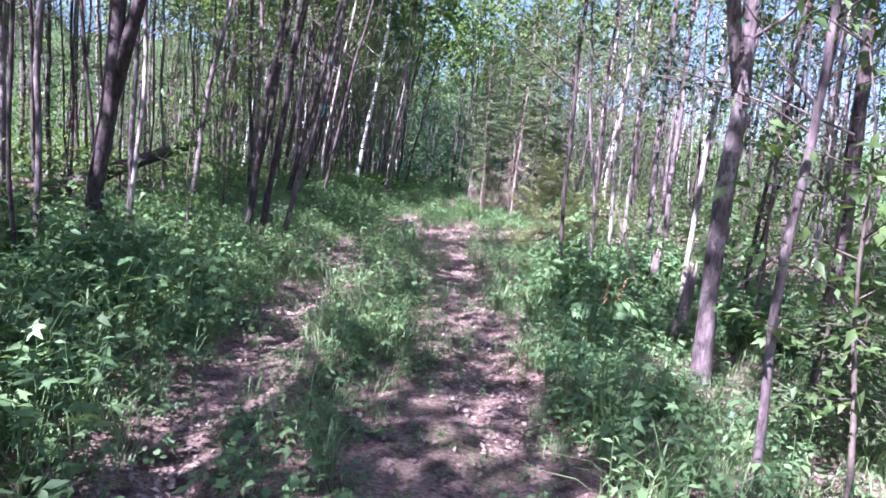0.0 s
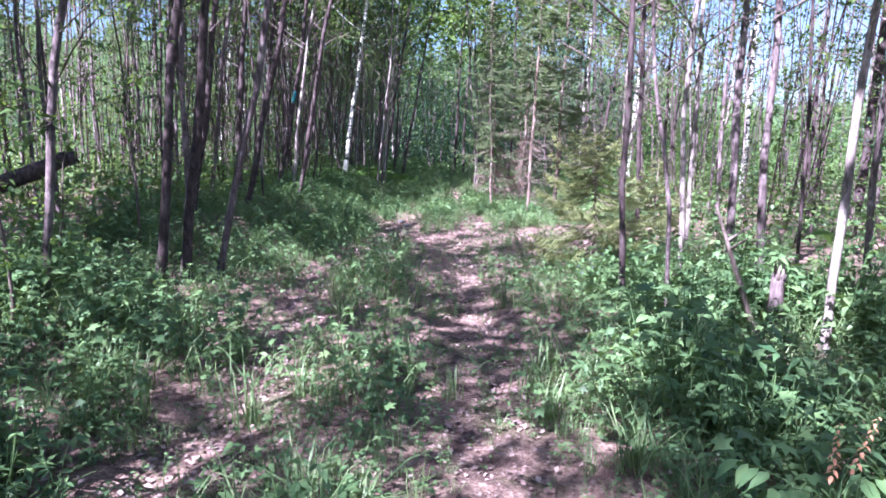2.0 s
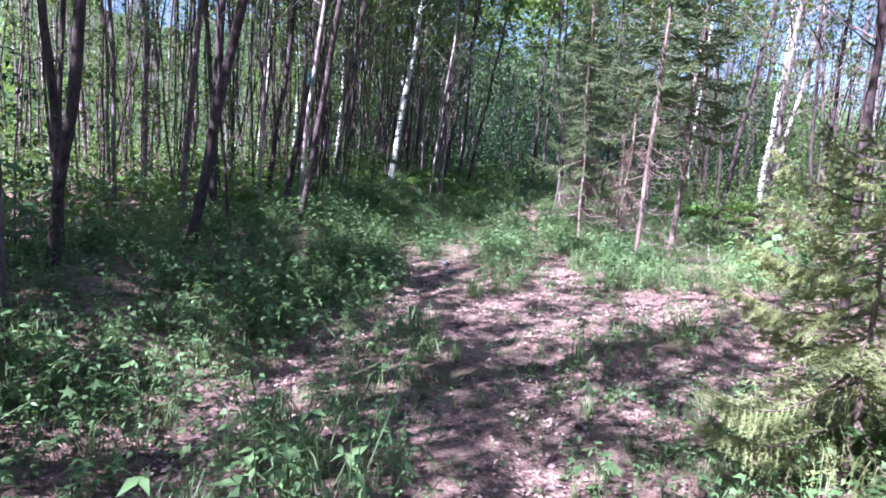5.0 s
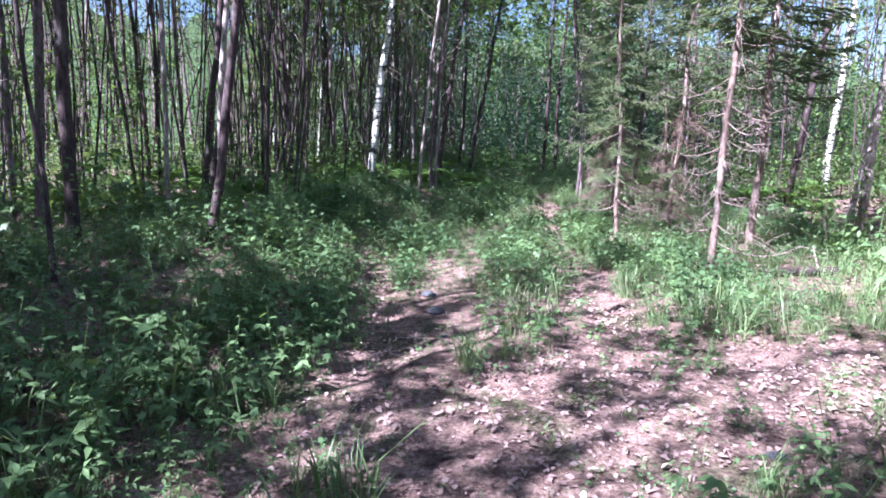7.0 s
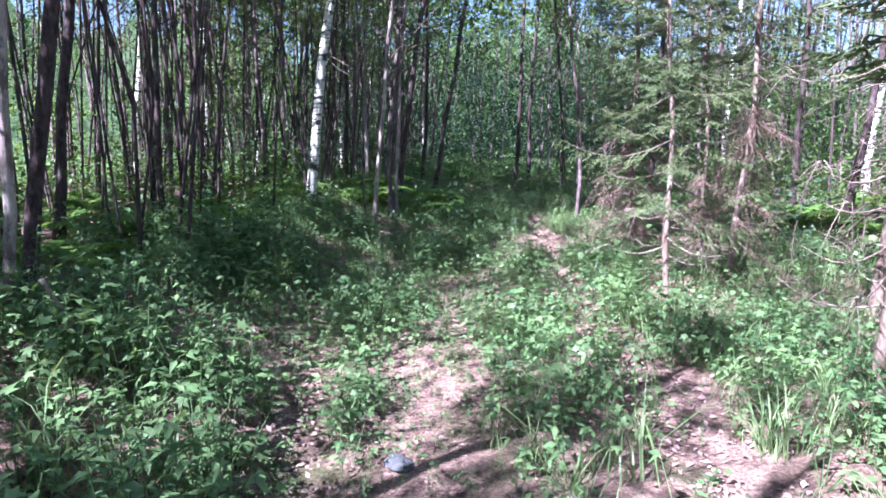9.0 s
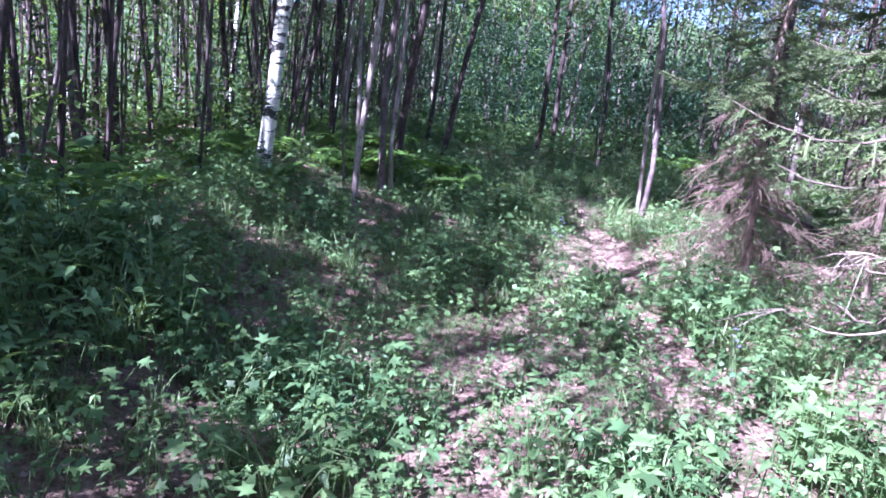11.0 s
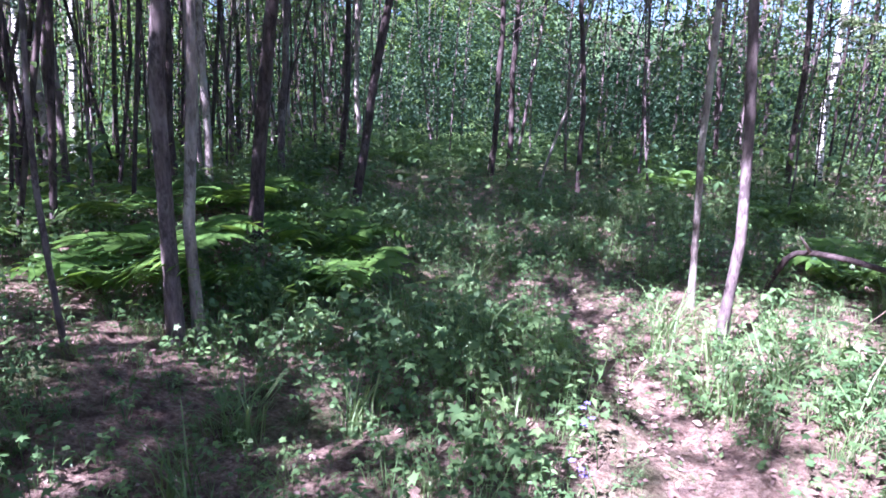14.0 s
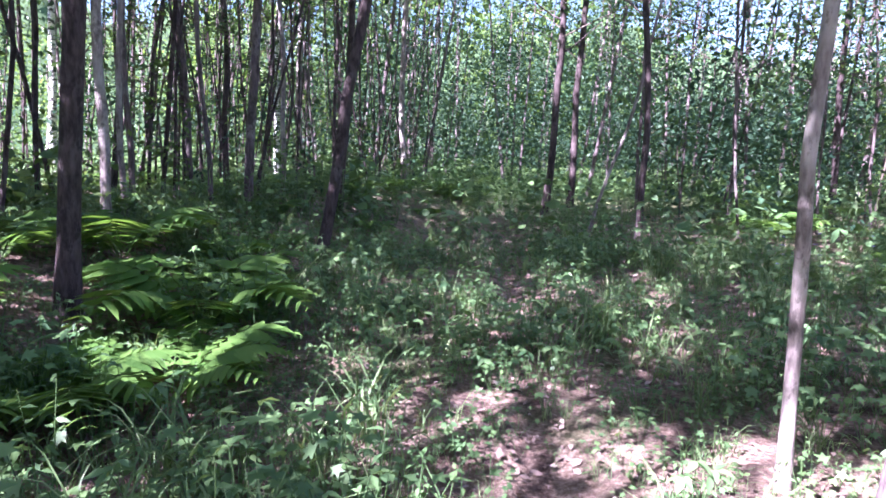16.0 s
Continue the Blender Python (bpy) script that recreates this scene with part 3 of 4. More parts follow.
def far_woods():
    """Where single trees can no longer be told apart: trunks, and foliage in clumps from the floor to the tops."""
    r = np.random.default_rng(5)
    trunk_geo, leaf_geo, low_geo, tinted_geo, shade_geo = Geo(), Geo(), Geo(), Geo(), Geo()
    n = 210
    a, d = r.uniform(0, 2 * np.pi, n), r.uniform(50, 110, n)
    x = np.concatenate([[q[0] for q in FAR], d * np.sin(a)])
    y = np.concatenate([[q[1] for q in FAR], 15 + d * np.cos(a)])
    hs = r.uniform(9, 14.0, len(x))
    tops = np.zeros(len(x))
    for k in range(len(x)):
        lean = r.normal(0.05, 0.06)
        w = r.uniform(0.03, 0.075)
        p = np.array([(x[k], y[k], -0.2), (x[k] + lean * hs[k] * 0.4 + r.normal(0, 0.1), y[k], hs[k] * 0.4), (x[k] + lean * hs[k], y[k] + r.normal(0, 0.4), hs[k])])
        trunk_geo.add(*tube(p, [w, w * 0.8, 0.01], 5, 0, False))
        tops[k] = lean
    # leaves in clusters; to the sunward side of the trail the wood is open above
    sunward = np.array([thin_at(p, q) for p, q in zip(x, y)])
    knots = 14
    twice = (y > 33) & (y < 75) & (np.abs(x) < 22)
    x, y, hs, tops, sunward = (np.concatenate([q, q[twice]]) for q in (x, y, hs, tops, sunward))
    T = len(x) * knots
    s = r.beta(1.1, 1.25, T)
    open_top = np.repeat(sunward, knots) & (r.random(T) < 0.9)
    open_top |= (np.repeat(x, knots) > 5) & (np.repeat(y, knots) > 24) & (np.repeat(y, knots) < 80) & (r.random(T) < 0.9)
    h = np.repeat(hs, knots)
    seen = np.minimum(h, 3.0 + 0.27 * np.hypot(np.repeat(x, knots), np.repeat(y, knots) - 15))
    z = np.where(open_top, 0.7 + 3.6 * s, 0.7 + s * seen)
    rad = 2.1 * (1.1 - 0.7 * z / h) * np.sqrt(r.uniform(0, 1, T))
    th = r.uniform(0, 6.28, T)
    knot = np.stack([np.repeat(x, knots) + np.repeat(tops, knots) * z + rad * np.cos(th), np.repeat(y, knots) + rad * np.sin(th), z], -1)
    away = np.hypot(knot[:, 0], knot[:, 1] - 15)
    # leaves at the trail's far end get shade painted in as darker green
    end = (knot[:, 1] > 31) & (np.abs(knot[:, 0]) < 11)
    for geo, sel, m, low, high, loose in ((leaf_geo, (away < 52) & ~end, 32, 0.06, 0.115, 0.36), (tinted_geo, (away < 52) & end, 76, 0.06, 0.12, 0.45), (leaf_geo, away >= 52, 12, 0.24, 0.55, 0.7)):
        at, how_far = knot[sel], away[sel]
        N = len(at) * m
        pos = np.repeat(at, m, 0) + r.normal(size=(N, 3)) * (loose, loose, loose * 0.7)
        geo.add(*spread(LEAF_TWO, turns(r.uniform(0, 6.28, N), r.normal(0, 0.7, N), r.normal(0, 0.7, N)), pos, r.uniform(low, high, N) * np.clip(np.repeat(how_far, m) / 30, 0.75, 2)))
    tagged(new("shade_tinted_foliage", tinted_geo.mesh("shade_tinted_foliage", [LEAF_DEEP_SHADE])), "foliage closing over the far end of the trail, shade put into its dark green", "woods", kind="stuff")
    # slender stems, past counting
    stems = Geo()
    for k in range(430):
        left = k % 3
        px, py = (r.uniform(-12, -3.4), r.uniform(19, 44)) if left else (r.uniform(3.2, 12), r.uniform(3, 44))
        if (not left and 11.5 < py < 24 and px < 5.5):
            continue
        lean, tall = r.normal(0.07, 0.07), r.uniform(5, 9.5)
        w = r.uniform(0.012, 0.028)
        p = np.array([(px, py, land(px, py) - 0.1), (px + lean * tall * 0.35 + r.normal(0, 0.08), py, tall * 0.35), (px + lean * tall * 0.7 + r.normal(0, 0.15), py + r.normal(0, 0.2), tall * 0.7), (px + lean * tall, py, tall)])
        stems.add(*tube(p, [w, w * 0.9, w * 0.7, 0.006], 5, 0, False))
    tagged(new("thin_stems", stems.mesh("thin_stems", [BARK_DARK])), "thicket of thin dark stems between the trees", "thicket", kind="stuff")
    # bushes and young growth between the trunks
    n = 7600
    bx, by = np.concatenate([r.uniform(-30, 30, n // 2), r.uniform(-13, 11, n - n // 2)]), r.uniform(-6, 60, n)
    away = np.where(by > 43, 1.0, np.where(by > 30, np.abs(bx + 0.9) - 2.5, np.abs(bx) - 4.0))
    ok = (away > 0) & (wave(bx, by, 0.7, 77) > -0.35) & ~((bx > 0) & (bx < 6) & (by > 12) & (by < 17.5))
    bx, by = bx[ok], by[ok]
    per = 18
    N = len(bx) * per
    tall = r.uniform(0.6, 3.0, len(bx)) * (1 + 1.3 * ease(8, 16, np.hypot(bx, np.maximum(0, by - 22))))
    pos = np.stack([np.repeat(bx, per), np.repeat(by, per), np.repeat(land(bx, by) + tall, per) * r.beta(2.0, 1.3, N)], -1) + r.normal(size=(N, 3)) * (0.32, 0.32, 0.1)
    pos[:, 2] = np.maximum(pos[:, 2], 0.15)
    n = 2600
    fx = np.concatenate([r.uniform(-17, -3.6, n * 2 // 3), r.uniform(3.6, 13, n - n * 2 // 3)])
    fy = r.uniform(-2, 30, n)
    per = 16
    N = n * per
    up = np.repeat(r.uniform(0.3, 1.3, n), per) * r.beta(2, 1.4, N)
    pos = np.concatenate([pos, np.stack([np.repeat(fx, per), np.repeat(fy, per), np.repeat(land(fx, fy), per) + up + 0.05], -1) + r.normal(size=(N, 3)) * (0.26, 0.26, 0.04)])
    # bushes beyond y = 30 carry their shade in the leaf colour
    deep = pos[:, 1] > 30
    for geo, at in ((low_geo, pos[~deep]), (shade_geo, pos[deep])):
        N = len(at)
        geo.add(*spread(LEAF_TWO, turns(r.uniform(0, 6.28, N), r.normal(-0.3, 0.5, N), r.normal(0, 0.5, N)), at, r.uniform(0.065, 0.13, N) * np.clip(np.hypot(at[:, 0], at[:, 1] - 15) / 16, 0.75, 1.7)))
    tagged(new("shade_tinted_brushwood", shade_geo.mesh("shade_tinted_brushwood", [LEAF_DEEP_SHADE])), "bushes at the far end of the trail, shade put into their dark green", "undergrowth", kind="stuff")
    tagged(new("far_trunks", trunk_geo.mesh("far_trunks", [BARK_GREY])), "distant grey tree trunks of the surrounding wood", "woods", kind="stuff")
    tagged(new("far_foliage", leaf_geo.mesh("far_foliage", [LEAF])), "distant green foliage of the surrounding wood", "woods", kind="stuff")
    tagged(new("brushwood", low_geo.mesh("brushwood", [LEAF])), "light green leafy young growth between the trunks", "undergrowth", kind="stuff")


far_woods()


def shade_canopy():
    """A roof of leaves, past counting, added over the wood for its shade; it opens where the sun reaches the trail."""
    r = np.random.default_rng(88)
    geo = Geo()
    reach = 1 / math.tan(radians(SUN_UP))
    # boxes of added leaves, set sunward of the ground they are to darken
    for x0, y0, x1, y1, per in ((-11, 17.5, -0.5, 28.5, 46), (-16, 28.5, 0.5, 50, 34), (0.5, 32.0, 12, 52, 24), (-12, 11, -4.5, 17.5, 40), (-13, 0.5, -6.3, 10.8, 56), (-10, -8, -3.8, 0.5, 26), (-4.8, -2.5, 0.6, 3.8, 44)):
        n = int((x1 - x0) * (y1 - y0) * per / 14)
        at = np.stack([r.uniform(x0, x1, n), r.uniform(y0, y1, n), r.uniform(7.5, 11.5, n)], -1)
        p, q = at[:, 0] + SUN_WAY.x * at[:, 2] * reach, at[:, 1] + SUN_WAY.y * at[:, 2] * reach
        lit = np.zeros(n, bool)
        for a, b, c, d in SUNLIT:
            lit |= (p > a - 0.45) & (p < c + 0.45) & (q > b - 0.45) & (q < d + 0.45)
        at = np.repeat(at[~lit], 14, 0)
        N = len(at)
        at = at + r.normal(size=(N, 3)) * (0.32, 0.32, 0.22)
        geo.add(*spread(LEAF_TWO, turns(r.uniform(0, 6.28, N), r.normal(0, 0.5, N), r.normal(0, 0.5, N)), at, r.uniform(0.24, 0.46, N)))
    tagged(new("shade_canopy", geo.mesh("shade_canopy", [LEAF])), "green roof of leaves added over the wood to cast shade", "canopy", kind="stuff")


shade_canopy()


def tree_line():
    """The edge of the woods all round, far behind the trees: an uneven green rise."""
    n, rows = 360, 7
    a = np.linspace(0, 2 * np.pi, n, endpoint=False)
    r = np.random.default_rng(9)
    top = 21 + 2.6 * np.sin(a * 9 + 1) + 1.8 * np.sin(a * 23) + r.normal(0, 1.2, n)
    top = top * (1 - 0.68 * np.exp(-((a - 0.85) / 0.55) ** 2))
    u = np.linspace(0, 1, rows)[:, None]
    d = 118 + 6 * u + r.normal(0, 0.7, (rows, n))
    v = np.stack([d * np.sin(a), 15 + d * np.cos(a), -1 + u * (top + 1)], -1).reshape(-1, 3)
    i, j = np.meshgrid(np.arange(rows - 1), np.arange(n), indexing="ij")
    j2 = (j + 1) % n
    me = Geo().add(v, np.stack([i * n + j, i * n + j2, (i + 1) * n + j2, (i + 1) * n + j], -1).reshape(-1, 4)).mesh("tree_line", [TREELINE])
    tagged(new("backdrop", me), "distant dark green edge of the woods", "woods", kind="structure")


tree_line()


def sapling_mesh(seed, height, leaves, size, template=LEAF_FOUR, mat=LEAF):
    r = np.random.default_rng(seed)
    st, lf = Geo(), Geo()
    pts = stem(height, (r.normal(0, 0.1), r.normal(0, 0.1)), 0.5, seed, 8, 0.03)
    st.add(*tube(pts, np.linspace(0.006 + 0.005 * height, 0.003, 8), 5))
    tips, ways = [], []
    for k in range(int(7 + height * 4)):
        s = r.uniform(0.25, 1)
        p = np.array([np.interp(s, np.linspace(0, 1, 8), pts[:, c]) for c in range(3)])
        a = r.uniform(0, 6.28)
        t = np.array([math.cos(a), math.sin(a), r.uniform(0.0, 0.5)]) * r.uniform(0.2, 0.55) * (0.4 + height * 0.3)
        st.add(*tube(np.stack([p, p + t * 0.5, p + t]), [0.005, 0.004, 0.002], 3))
        tips.append(p + t)
        ways.append(t)
    sprig_cloud(lf, np.array(tips), np.array(ways), max(3, leaves // len(tips)), size, 0.05, r, 0, template)
    return st.mesh("stem", [TWIG]), lf.mesh("leaves", [mat])


def saplings():
    kinds = [sapling_mesh(600 + k, h, n, s, mat=m) for k, (h, n, s, m) in enumerate(
        [(1.6, 140, 0.1, LEAF), (2.4, 240, 0.1, LEAF), (3.2, 360, 0.1, LEAF), (2.0, 200, 0.09, LEAF_DEEP_SHADE), (2.8, 320, 0.1, LEAF)])]
    r = np.random.default_rng(21)
    spots = [(2.35, 3.1, 1, 0.95), (-2.75, 7.4, 1, 0.9), (-3.5, 5.2, 0, 0.8), (2.75, 4.1, 2, 0.85), (2.7, 22.3, 1, 0.7), (-3.4, 9.0, 0, 1.0), (2.3, 20.4, 3, 0.6), (1.75, 21.3, 0, 0.9), (3.3, 6.2, 2, 1.0)]
    for tries in range(2000):
        x, y = r.uniform(-13, 14), r.uniform(0, 44)
        if (-3.4 < x < 3.2 and y < 30) or (-3.6 < x < 2 and y >= 30) or (0 < x < 5 and 12 < y < 18):
            continue
        if any((x - a) ** 2 + (y - b) ** 2 < 0.8 for a, b, *_ in spots):
            continue
        spots.append((x, y, int(r.integers(5)), r.uniform(0.6, 1.25)))
        if len(spots) >= 110:
            break
    for x, y, k, size in spots:
        root = new("sapling")
        root.matrix_basis = Matrix.Translation((x, y, float(land(x, y)) - 0.02)) @ Matrix.Rotation(r.uniform(0, 6.28), 4, "Z") @ Matrix.Diagonal((size, size, size, 1))
        part("stem", kinds[k][0], root, kind="stuff")
        part("leaves", kinds[k][1], root, kind="stuff")
        tagged(root, "leafy green sapling growing between the trees", "sapling", "saplings")


saplings()

# ---- spruces ----


def needle_spray(geo, p, t, r, width=0.0075):
    """Twigs with needles: two crossed narrow blades each, of a set breadth."""
    n = len(p)
    yaw = np.arctan2(-t[:, 0], t[:, 1])
    pitch = np.arctan2(t[:, 2], np.hypot(t[:, 0], t[:, 1]))
    ln = np.linalg.norm(t, axis=1)
    for roll in (0.0, 1.57):
        k = width * r.uniform(0.75, 1.3, n)
        v = np.zeros((n, 6, 3))
        v[:, :, 1] = np.array([0, 0.25, 0.75, 1.06, 0.75, 0.25]) * ln[:, None]
        v[:, :, 0] = np.array([0, -1, -0.8, 0, 0.8, 1]) * k[:, None]
        v = np.einsum("nij,nvj->nvi", turns(yaw, pitch, np.full(n, roll) + r.normal(0, 0.25, n)), v) + p[:, None]
        f = np.array([(0, 5, 4, 1), (1, 4, 3, 2)])[None] + np.arange(n)[:, None, None] * 6
        geo.add(v, f.reshape(-1, 4))


def needle_fringe(geo, p, t, r, reach=0.022, each=20):
    """Twigs seen close: single thin needles set round each twig, and the twig itself."""
    n = len(p)
    ln = np.linalg.norm(t, axis=1)
    d = t / (ln[:, None] + 1e-9)
    a = np.cross(d, (0.0, 0.0, 1.0))
    a /= np.linalg.norm(a, axis=1)[:, None] + 1e-9
    b = np.cross(a, d)
    u = np.tile(np.linspace(0.04, 1.0, each), n)
    th = r.uniform(-0.9, np.pi + 0.9, n * each)
    D, A, B = (np.repeat(q, each, 0) for q in (d, a, b))
    at = np.repeat(p, each, 0) + D * (u * np.repeat(ln, each))[:, None]
    out = A * np.cos(th)[:, None] + B * np.sin(th)[:, None]
    tip = at + (out * 0.8 + D * 0.75) * (reach * r.uniform(0.7, 1.2, n * each) * (1.1 - 0.4 * u))[:, None]
    v = np.stack([at - D * 0.0034, at + D * 0.0034, tip], 1)
    geo.add(v, np.arange(n * each * 3).reshape(-1, 3))
    half = a * 0.004
    v = np.stack([p - half, p + half, p + t], 1)
    geo.add(v, np.arange(n * 3).reshape(-1, 3))


def spruce(x, y, height, reach, dia, seed, low=0.25, dead_to=0.0, lean=0.0, needle=None, label="", count=60, dry=False, width=0.0075, dense=27, full=0.7, close=False):
    """A spruce: trunk, then branch by branch up the trunk, each with its needles; the lowest are dead and bare."""
    needle = needle or NEEDLE
    spray = (lambda g, p, t: needle_fringe(g, p, t, r)) if close else (lambda g, p, t: needle_spray(g, p, t, r, width))
    r = np.random.default_rng(seed)
    root = new("spruce")
    root.location = (x, y, float(land(x, y)))
    pts = stem(height, (lean, 0), 0.08, seed, 10, 0.015)
    part("trunk", trunk_mesh("trunk", pts, dia, BARK_SPRUCE, 8), root)
    for k in range(count):
        s = low / height + (0.97 - low / height) * ((k + r.uniform(0, 1)) / count) ** 0.9
        z = s * height
        p0 = np.array([np.interp(s, np.linspace(0, 1, len(pts)), pts[:, c]) for c in range(3)])
        a = k * 2.4 + r.normal(0, 0.35)
        is_dead = z < dead_to
        ln = max(0.1, reach * (1 - s) ** full * r.uniform(0.5, 1.15))
        if is_dead:
            ln *= r.uniform(0.3, 0.55) if dry else r.uniform(0.35, 0.85)
        out = np.array([math.cos(a), math.sin(a), 0.0])
        side = np.array([-out[1], out[0], 0.0])
        u = np.linspace(0, 1, 6)[:, None]
        droop = (0.35 if s > 0.75 else 0.0 if s > 0.45 else -0.18) + r.normal(0, 0.12)
        q = p0 + out * ln * u + side * ln * r.normal(0, 0.12) * u ** 2 + np.array([0, 0, 1.0]) * ln * (droop * u - 0.12 * np.sin(u * 3.1) + 0.12 * u ** 3)
        if is_dead and dry:
            q = q - np.array([0, 0, 1.0]) * ln * 0.55 * u ** 1.5
        if is_dead:
            dead = Geo().add(*tube(q, np.linspace(0.008, 0.002, 6), 4, 0, False))
            for _ in range(int(4 + ln * 10) * (7 if dry else 1)):
                v = r.uniform(0.2, 1)
                b = q[0] + (q[-1] - q[0]) * v
                t = (out * r.uniform(0.2, 0.8) + r.normal(size=3) * 0.5 + (0, 0, -0.8 if dry else -0.45)) * r.uniform(0.1, 0.3)
                dead.add(*tube(np.stack([b, b + t * 0.5 + (0, 0, 0.015), b + t]), [0.0028, 0.002, 0.001] if dry else [0.004, 0.003, 0.0015], 3, 0, False))
            part("dead_branch", dead.mesh("dead_branch", [BROWN_TWIG if dry else DEADWOOD]), root, "bare dry brown branch")
            continue
        limb = part("branch", Geo().add(*tube(q, np.linspace(0.004 + 0.006 * ln, 0.002, 6), 4)).mesh("branch", [TWIG]), root)
        green = Geo()
        m = int(5 + ln * dense)
        v = np.linspace(0.12, 1.0, m)
        base = np.stack([np.interp(v, u[:, 0], q[:, c]) for c in range(3)], -1)
        sg = np.where(np.arange(m) % 2, 1.0, -1.0)[:, None]
        span = ln * 0.36 * (1.1 - v)[:, None] ** 0.8 + 0.05
        t = (side * sg * r.uniform(0.55, 0.9, (m, 1)) + out * 0.7) * span * r.uniform(0.6, 1.25, (m, 1)) + np.array([0, 0, -1.0]) * span * r.uniform(-0.1, 0.45, (m, 1))
        spray(green, base, t)
        for f in (0.35, 0.75):
            b2 = base + t * f
            for sgn in (-1, 1):
                t2 = (out * 0.55 * (1 if sgn > 0 else 0.35) + side * sg * sgn * 0.4 + (0, 0, -0.25)) * np.linalg.norm(t, axis=1)[:, None] * 0.5 * r.uniform(0.6, 1.3, (m, 1))
                spray(green, b2, t2)
        spray(green, q[:-1], q[1:] - q[:-1])
        spray(green, q[-1:], (q[-1:] - q[-2:-1]) * 0.7)
        part("needles", green.mesh("needles", [needle]), limb, kind="stuff")
    TREES.append((x, y))
    return tagged(root, label or "dark green spruce with bare dead lower branches", "spruce", "spruces beside the trail")


spruce(2.05, 11.35, 1.8, 1.05, 0.045, 701, 0.25, needle=NEEDLE_YOUNG, count=54, label="young yellow-green spruce beside the trail", dense=38, full=0.5, close=True)
spruce(1.9, 18.1, 7.0, 1.25, 0.08, 702, 0.4, 2.6, 0.05, label="spruce with a pale lit trunk and dead lower branches", count=95, width=0.01)
spruce(1.15, 20.3, 5.4, 1.15, 0.06, 703, 0.4, 0.9, 0.0, count=62, dense=22, close=True, label="grey-green spruce of a close group")
spruce(1.95, 20.9, 6.2, 1.2, 0.07, 704, 0.4, 1.9, 0.08, count=70, dense=22, dry=True, close=True)
spruce(2.75, 19.7, 7.0, 1.3, 0.1, 705, 0.5, 2.0, 0.06, count=85, width=0.009)
spruce(1.35, 23.0, 5.8, 1.15, 0.08, 706, 0.3, 1.7, -0.01, label="spruce with a shaggy skirt of dry brown twigs", count=120, dry=True, close=True)
spruce(2.1, 22.4, 4.6, 0.9, 0.06, 707, 0.3, 1.2, 0.0, count=50, dry=True)
spruce(2.9, 4.0, 1.3, 0.7, 0.035, 708, 0.2, 0.0, 0.0, count=40, label="small green spruce in the undergrowth")
spruce(3.2, 12.6, 1.4, 0.7, 0.04, 709, 0.2, needle=NEEDLE_YOUNG, count=40, label="small yellow-green spruce in the undergrowth")

# ---- undergrowth ----


def blade_tuft(seed, blades, height, lay=0.5):
    r = np.random.default_rng(seed)
    v, quads, tris = [], [], []
    for k in range(blades):
        a = r.uniform(0, 6.28)
        h = height * r.uniform(0.5, 1.1)
        w = (0.0022 + 0.0028 * height) * r.uniform(0.7, 1.3)
        out = np.array([math.cos(a), math.sin(a), 0])
        side = np.array([-out[1], out[0], 0])
        b = np.array([r.normal(0, 0.04), r.normal(0, 0.04), 0]) + np.array([0, 0, -0.02])
        bend = lay * h * r.uniform(0.3, 1.3)
        c = [b + out * bend * u ** 2 + np.array([0, 0, 1]) * h * (u - 0.28 * u ** 3 * lay * 1.6) for u in (0, 0.4, 0.75, 1.0)]
        i = len(v)
        v += [c[0] - side * w, c[0] + side * w, c[1] - side * w, c[1] + side * w, c[2] - side * w * 0.7, c[2] + side * w * 0.7, c[3]]
        quads += [(i, i + 1, i + 3, i + 2), (i + 2, i + 3, i + 5, i + 4)]
        tris += [(i + 4, i + 5, i + 6)]
    return np.array(v), [np.array(quads), np.array(tris)]


def herb(seed, kind, leaf=LEAF_FOUR, palm=LEAF_LOBED):
    """One plant as (stalks, leaves). trifoliate: stalks with three leaflets; lobed: broad cut leaves; lance: upright stems with paired leaves."""
    r = np.random.default_rng(seed)
    stalks, geo = Geo(), Geo()
    if kind in ("trifoliate", "lobed"):
        for k in range(int(r.integers(5, 9))):
            a, h, out = r.uniform(0, 6.28), r.uniform(0.08, 0.4), r.uniform(0.03, 0.2)
            d = np.array([math.cos(a), math.sin(a), 0])
            p = np.stack([d * 0.01 - (0, 0, 0.03), d * out + (0, 0, h)])
            stalks.add(*tube(p, [0.003, 0.002], 3, 0, False))
            yaw = math.atan2(-d[0], d[1])
            if kind == "lobed":
                geo.add(*spread(palm, turns(yaw + r.normal(0, 0.4), r.normal(-0.2, 0.3), r.normal(0, 0.3)), p[-1:], r.uniform(0.055, 0.105)))
            else:
                ys = yaw + np.array([-1.15, 0, 1.15])
                geo.add(*spread(leaf, turns(ys, r.normal(-0.2, 0.3, 3), r.normal(0, 0.3, 3)), np.repeat(p[-1:], 3, 0), r.uniform(0.055, 0.1) * np.array([0.9, 1.1, 0.9])))
    else:
        for k in range(2):
            a, h = r.uniform(0, 6.28), r.uniform(0.3, 0.6)
            d = np.array([math.cos(a), math.sin(a), 0])
            top = d * r.uniform(0.02, 0.14) + (0, 0, h)
            p = np.stack([d * 0.02 - (0, 0, 0.03), top])
            stalks.add(*tube(p, [0.004, 0.002], 3, 0, False))
            m = int(h * 24)
            s = np.linspace(0.3, 1, m)[:, None]
            pos = p[0] * (1 - s) + top * s
            geo.add(*spread(leaf, turns(np.arange(m) * 2.4 + r.normal(0, 0.3, m), r.normal(0.1, 0.35, m), r.normal(0, 0.3, m)), pos, r.uniform(0.05, 0.1, m) * (1.15 - 0.5 * s[:, 0])))
    return stalks, geo


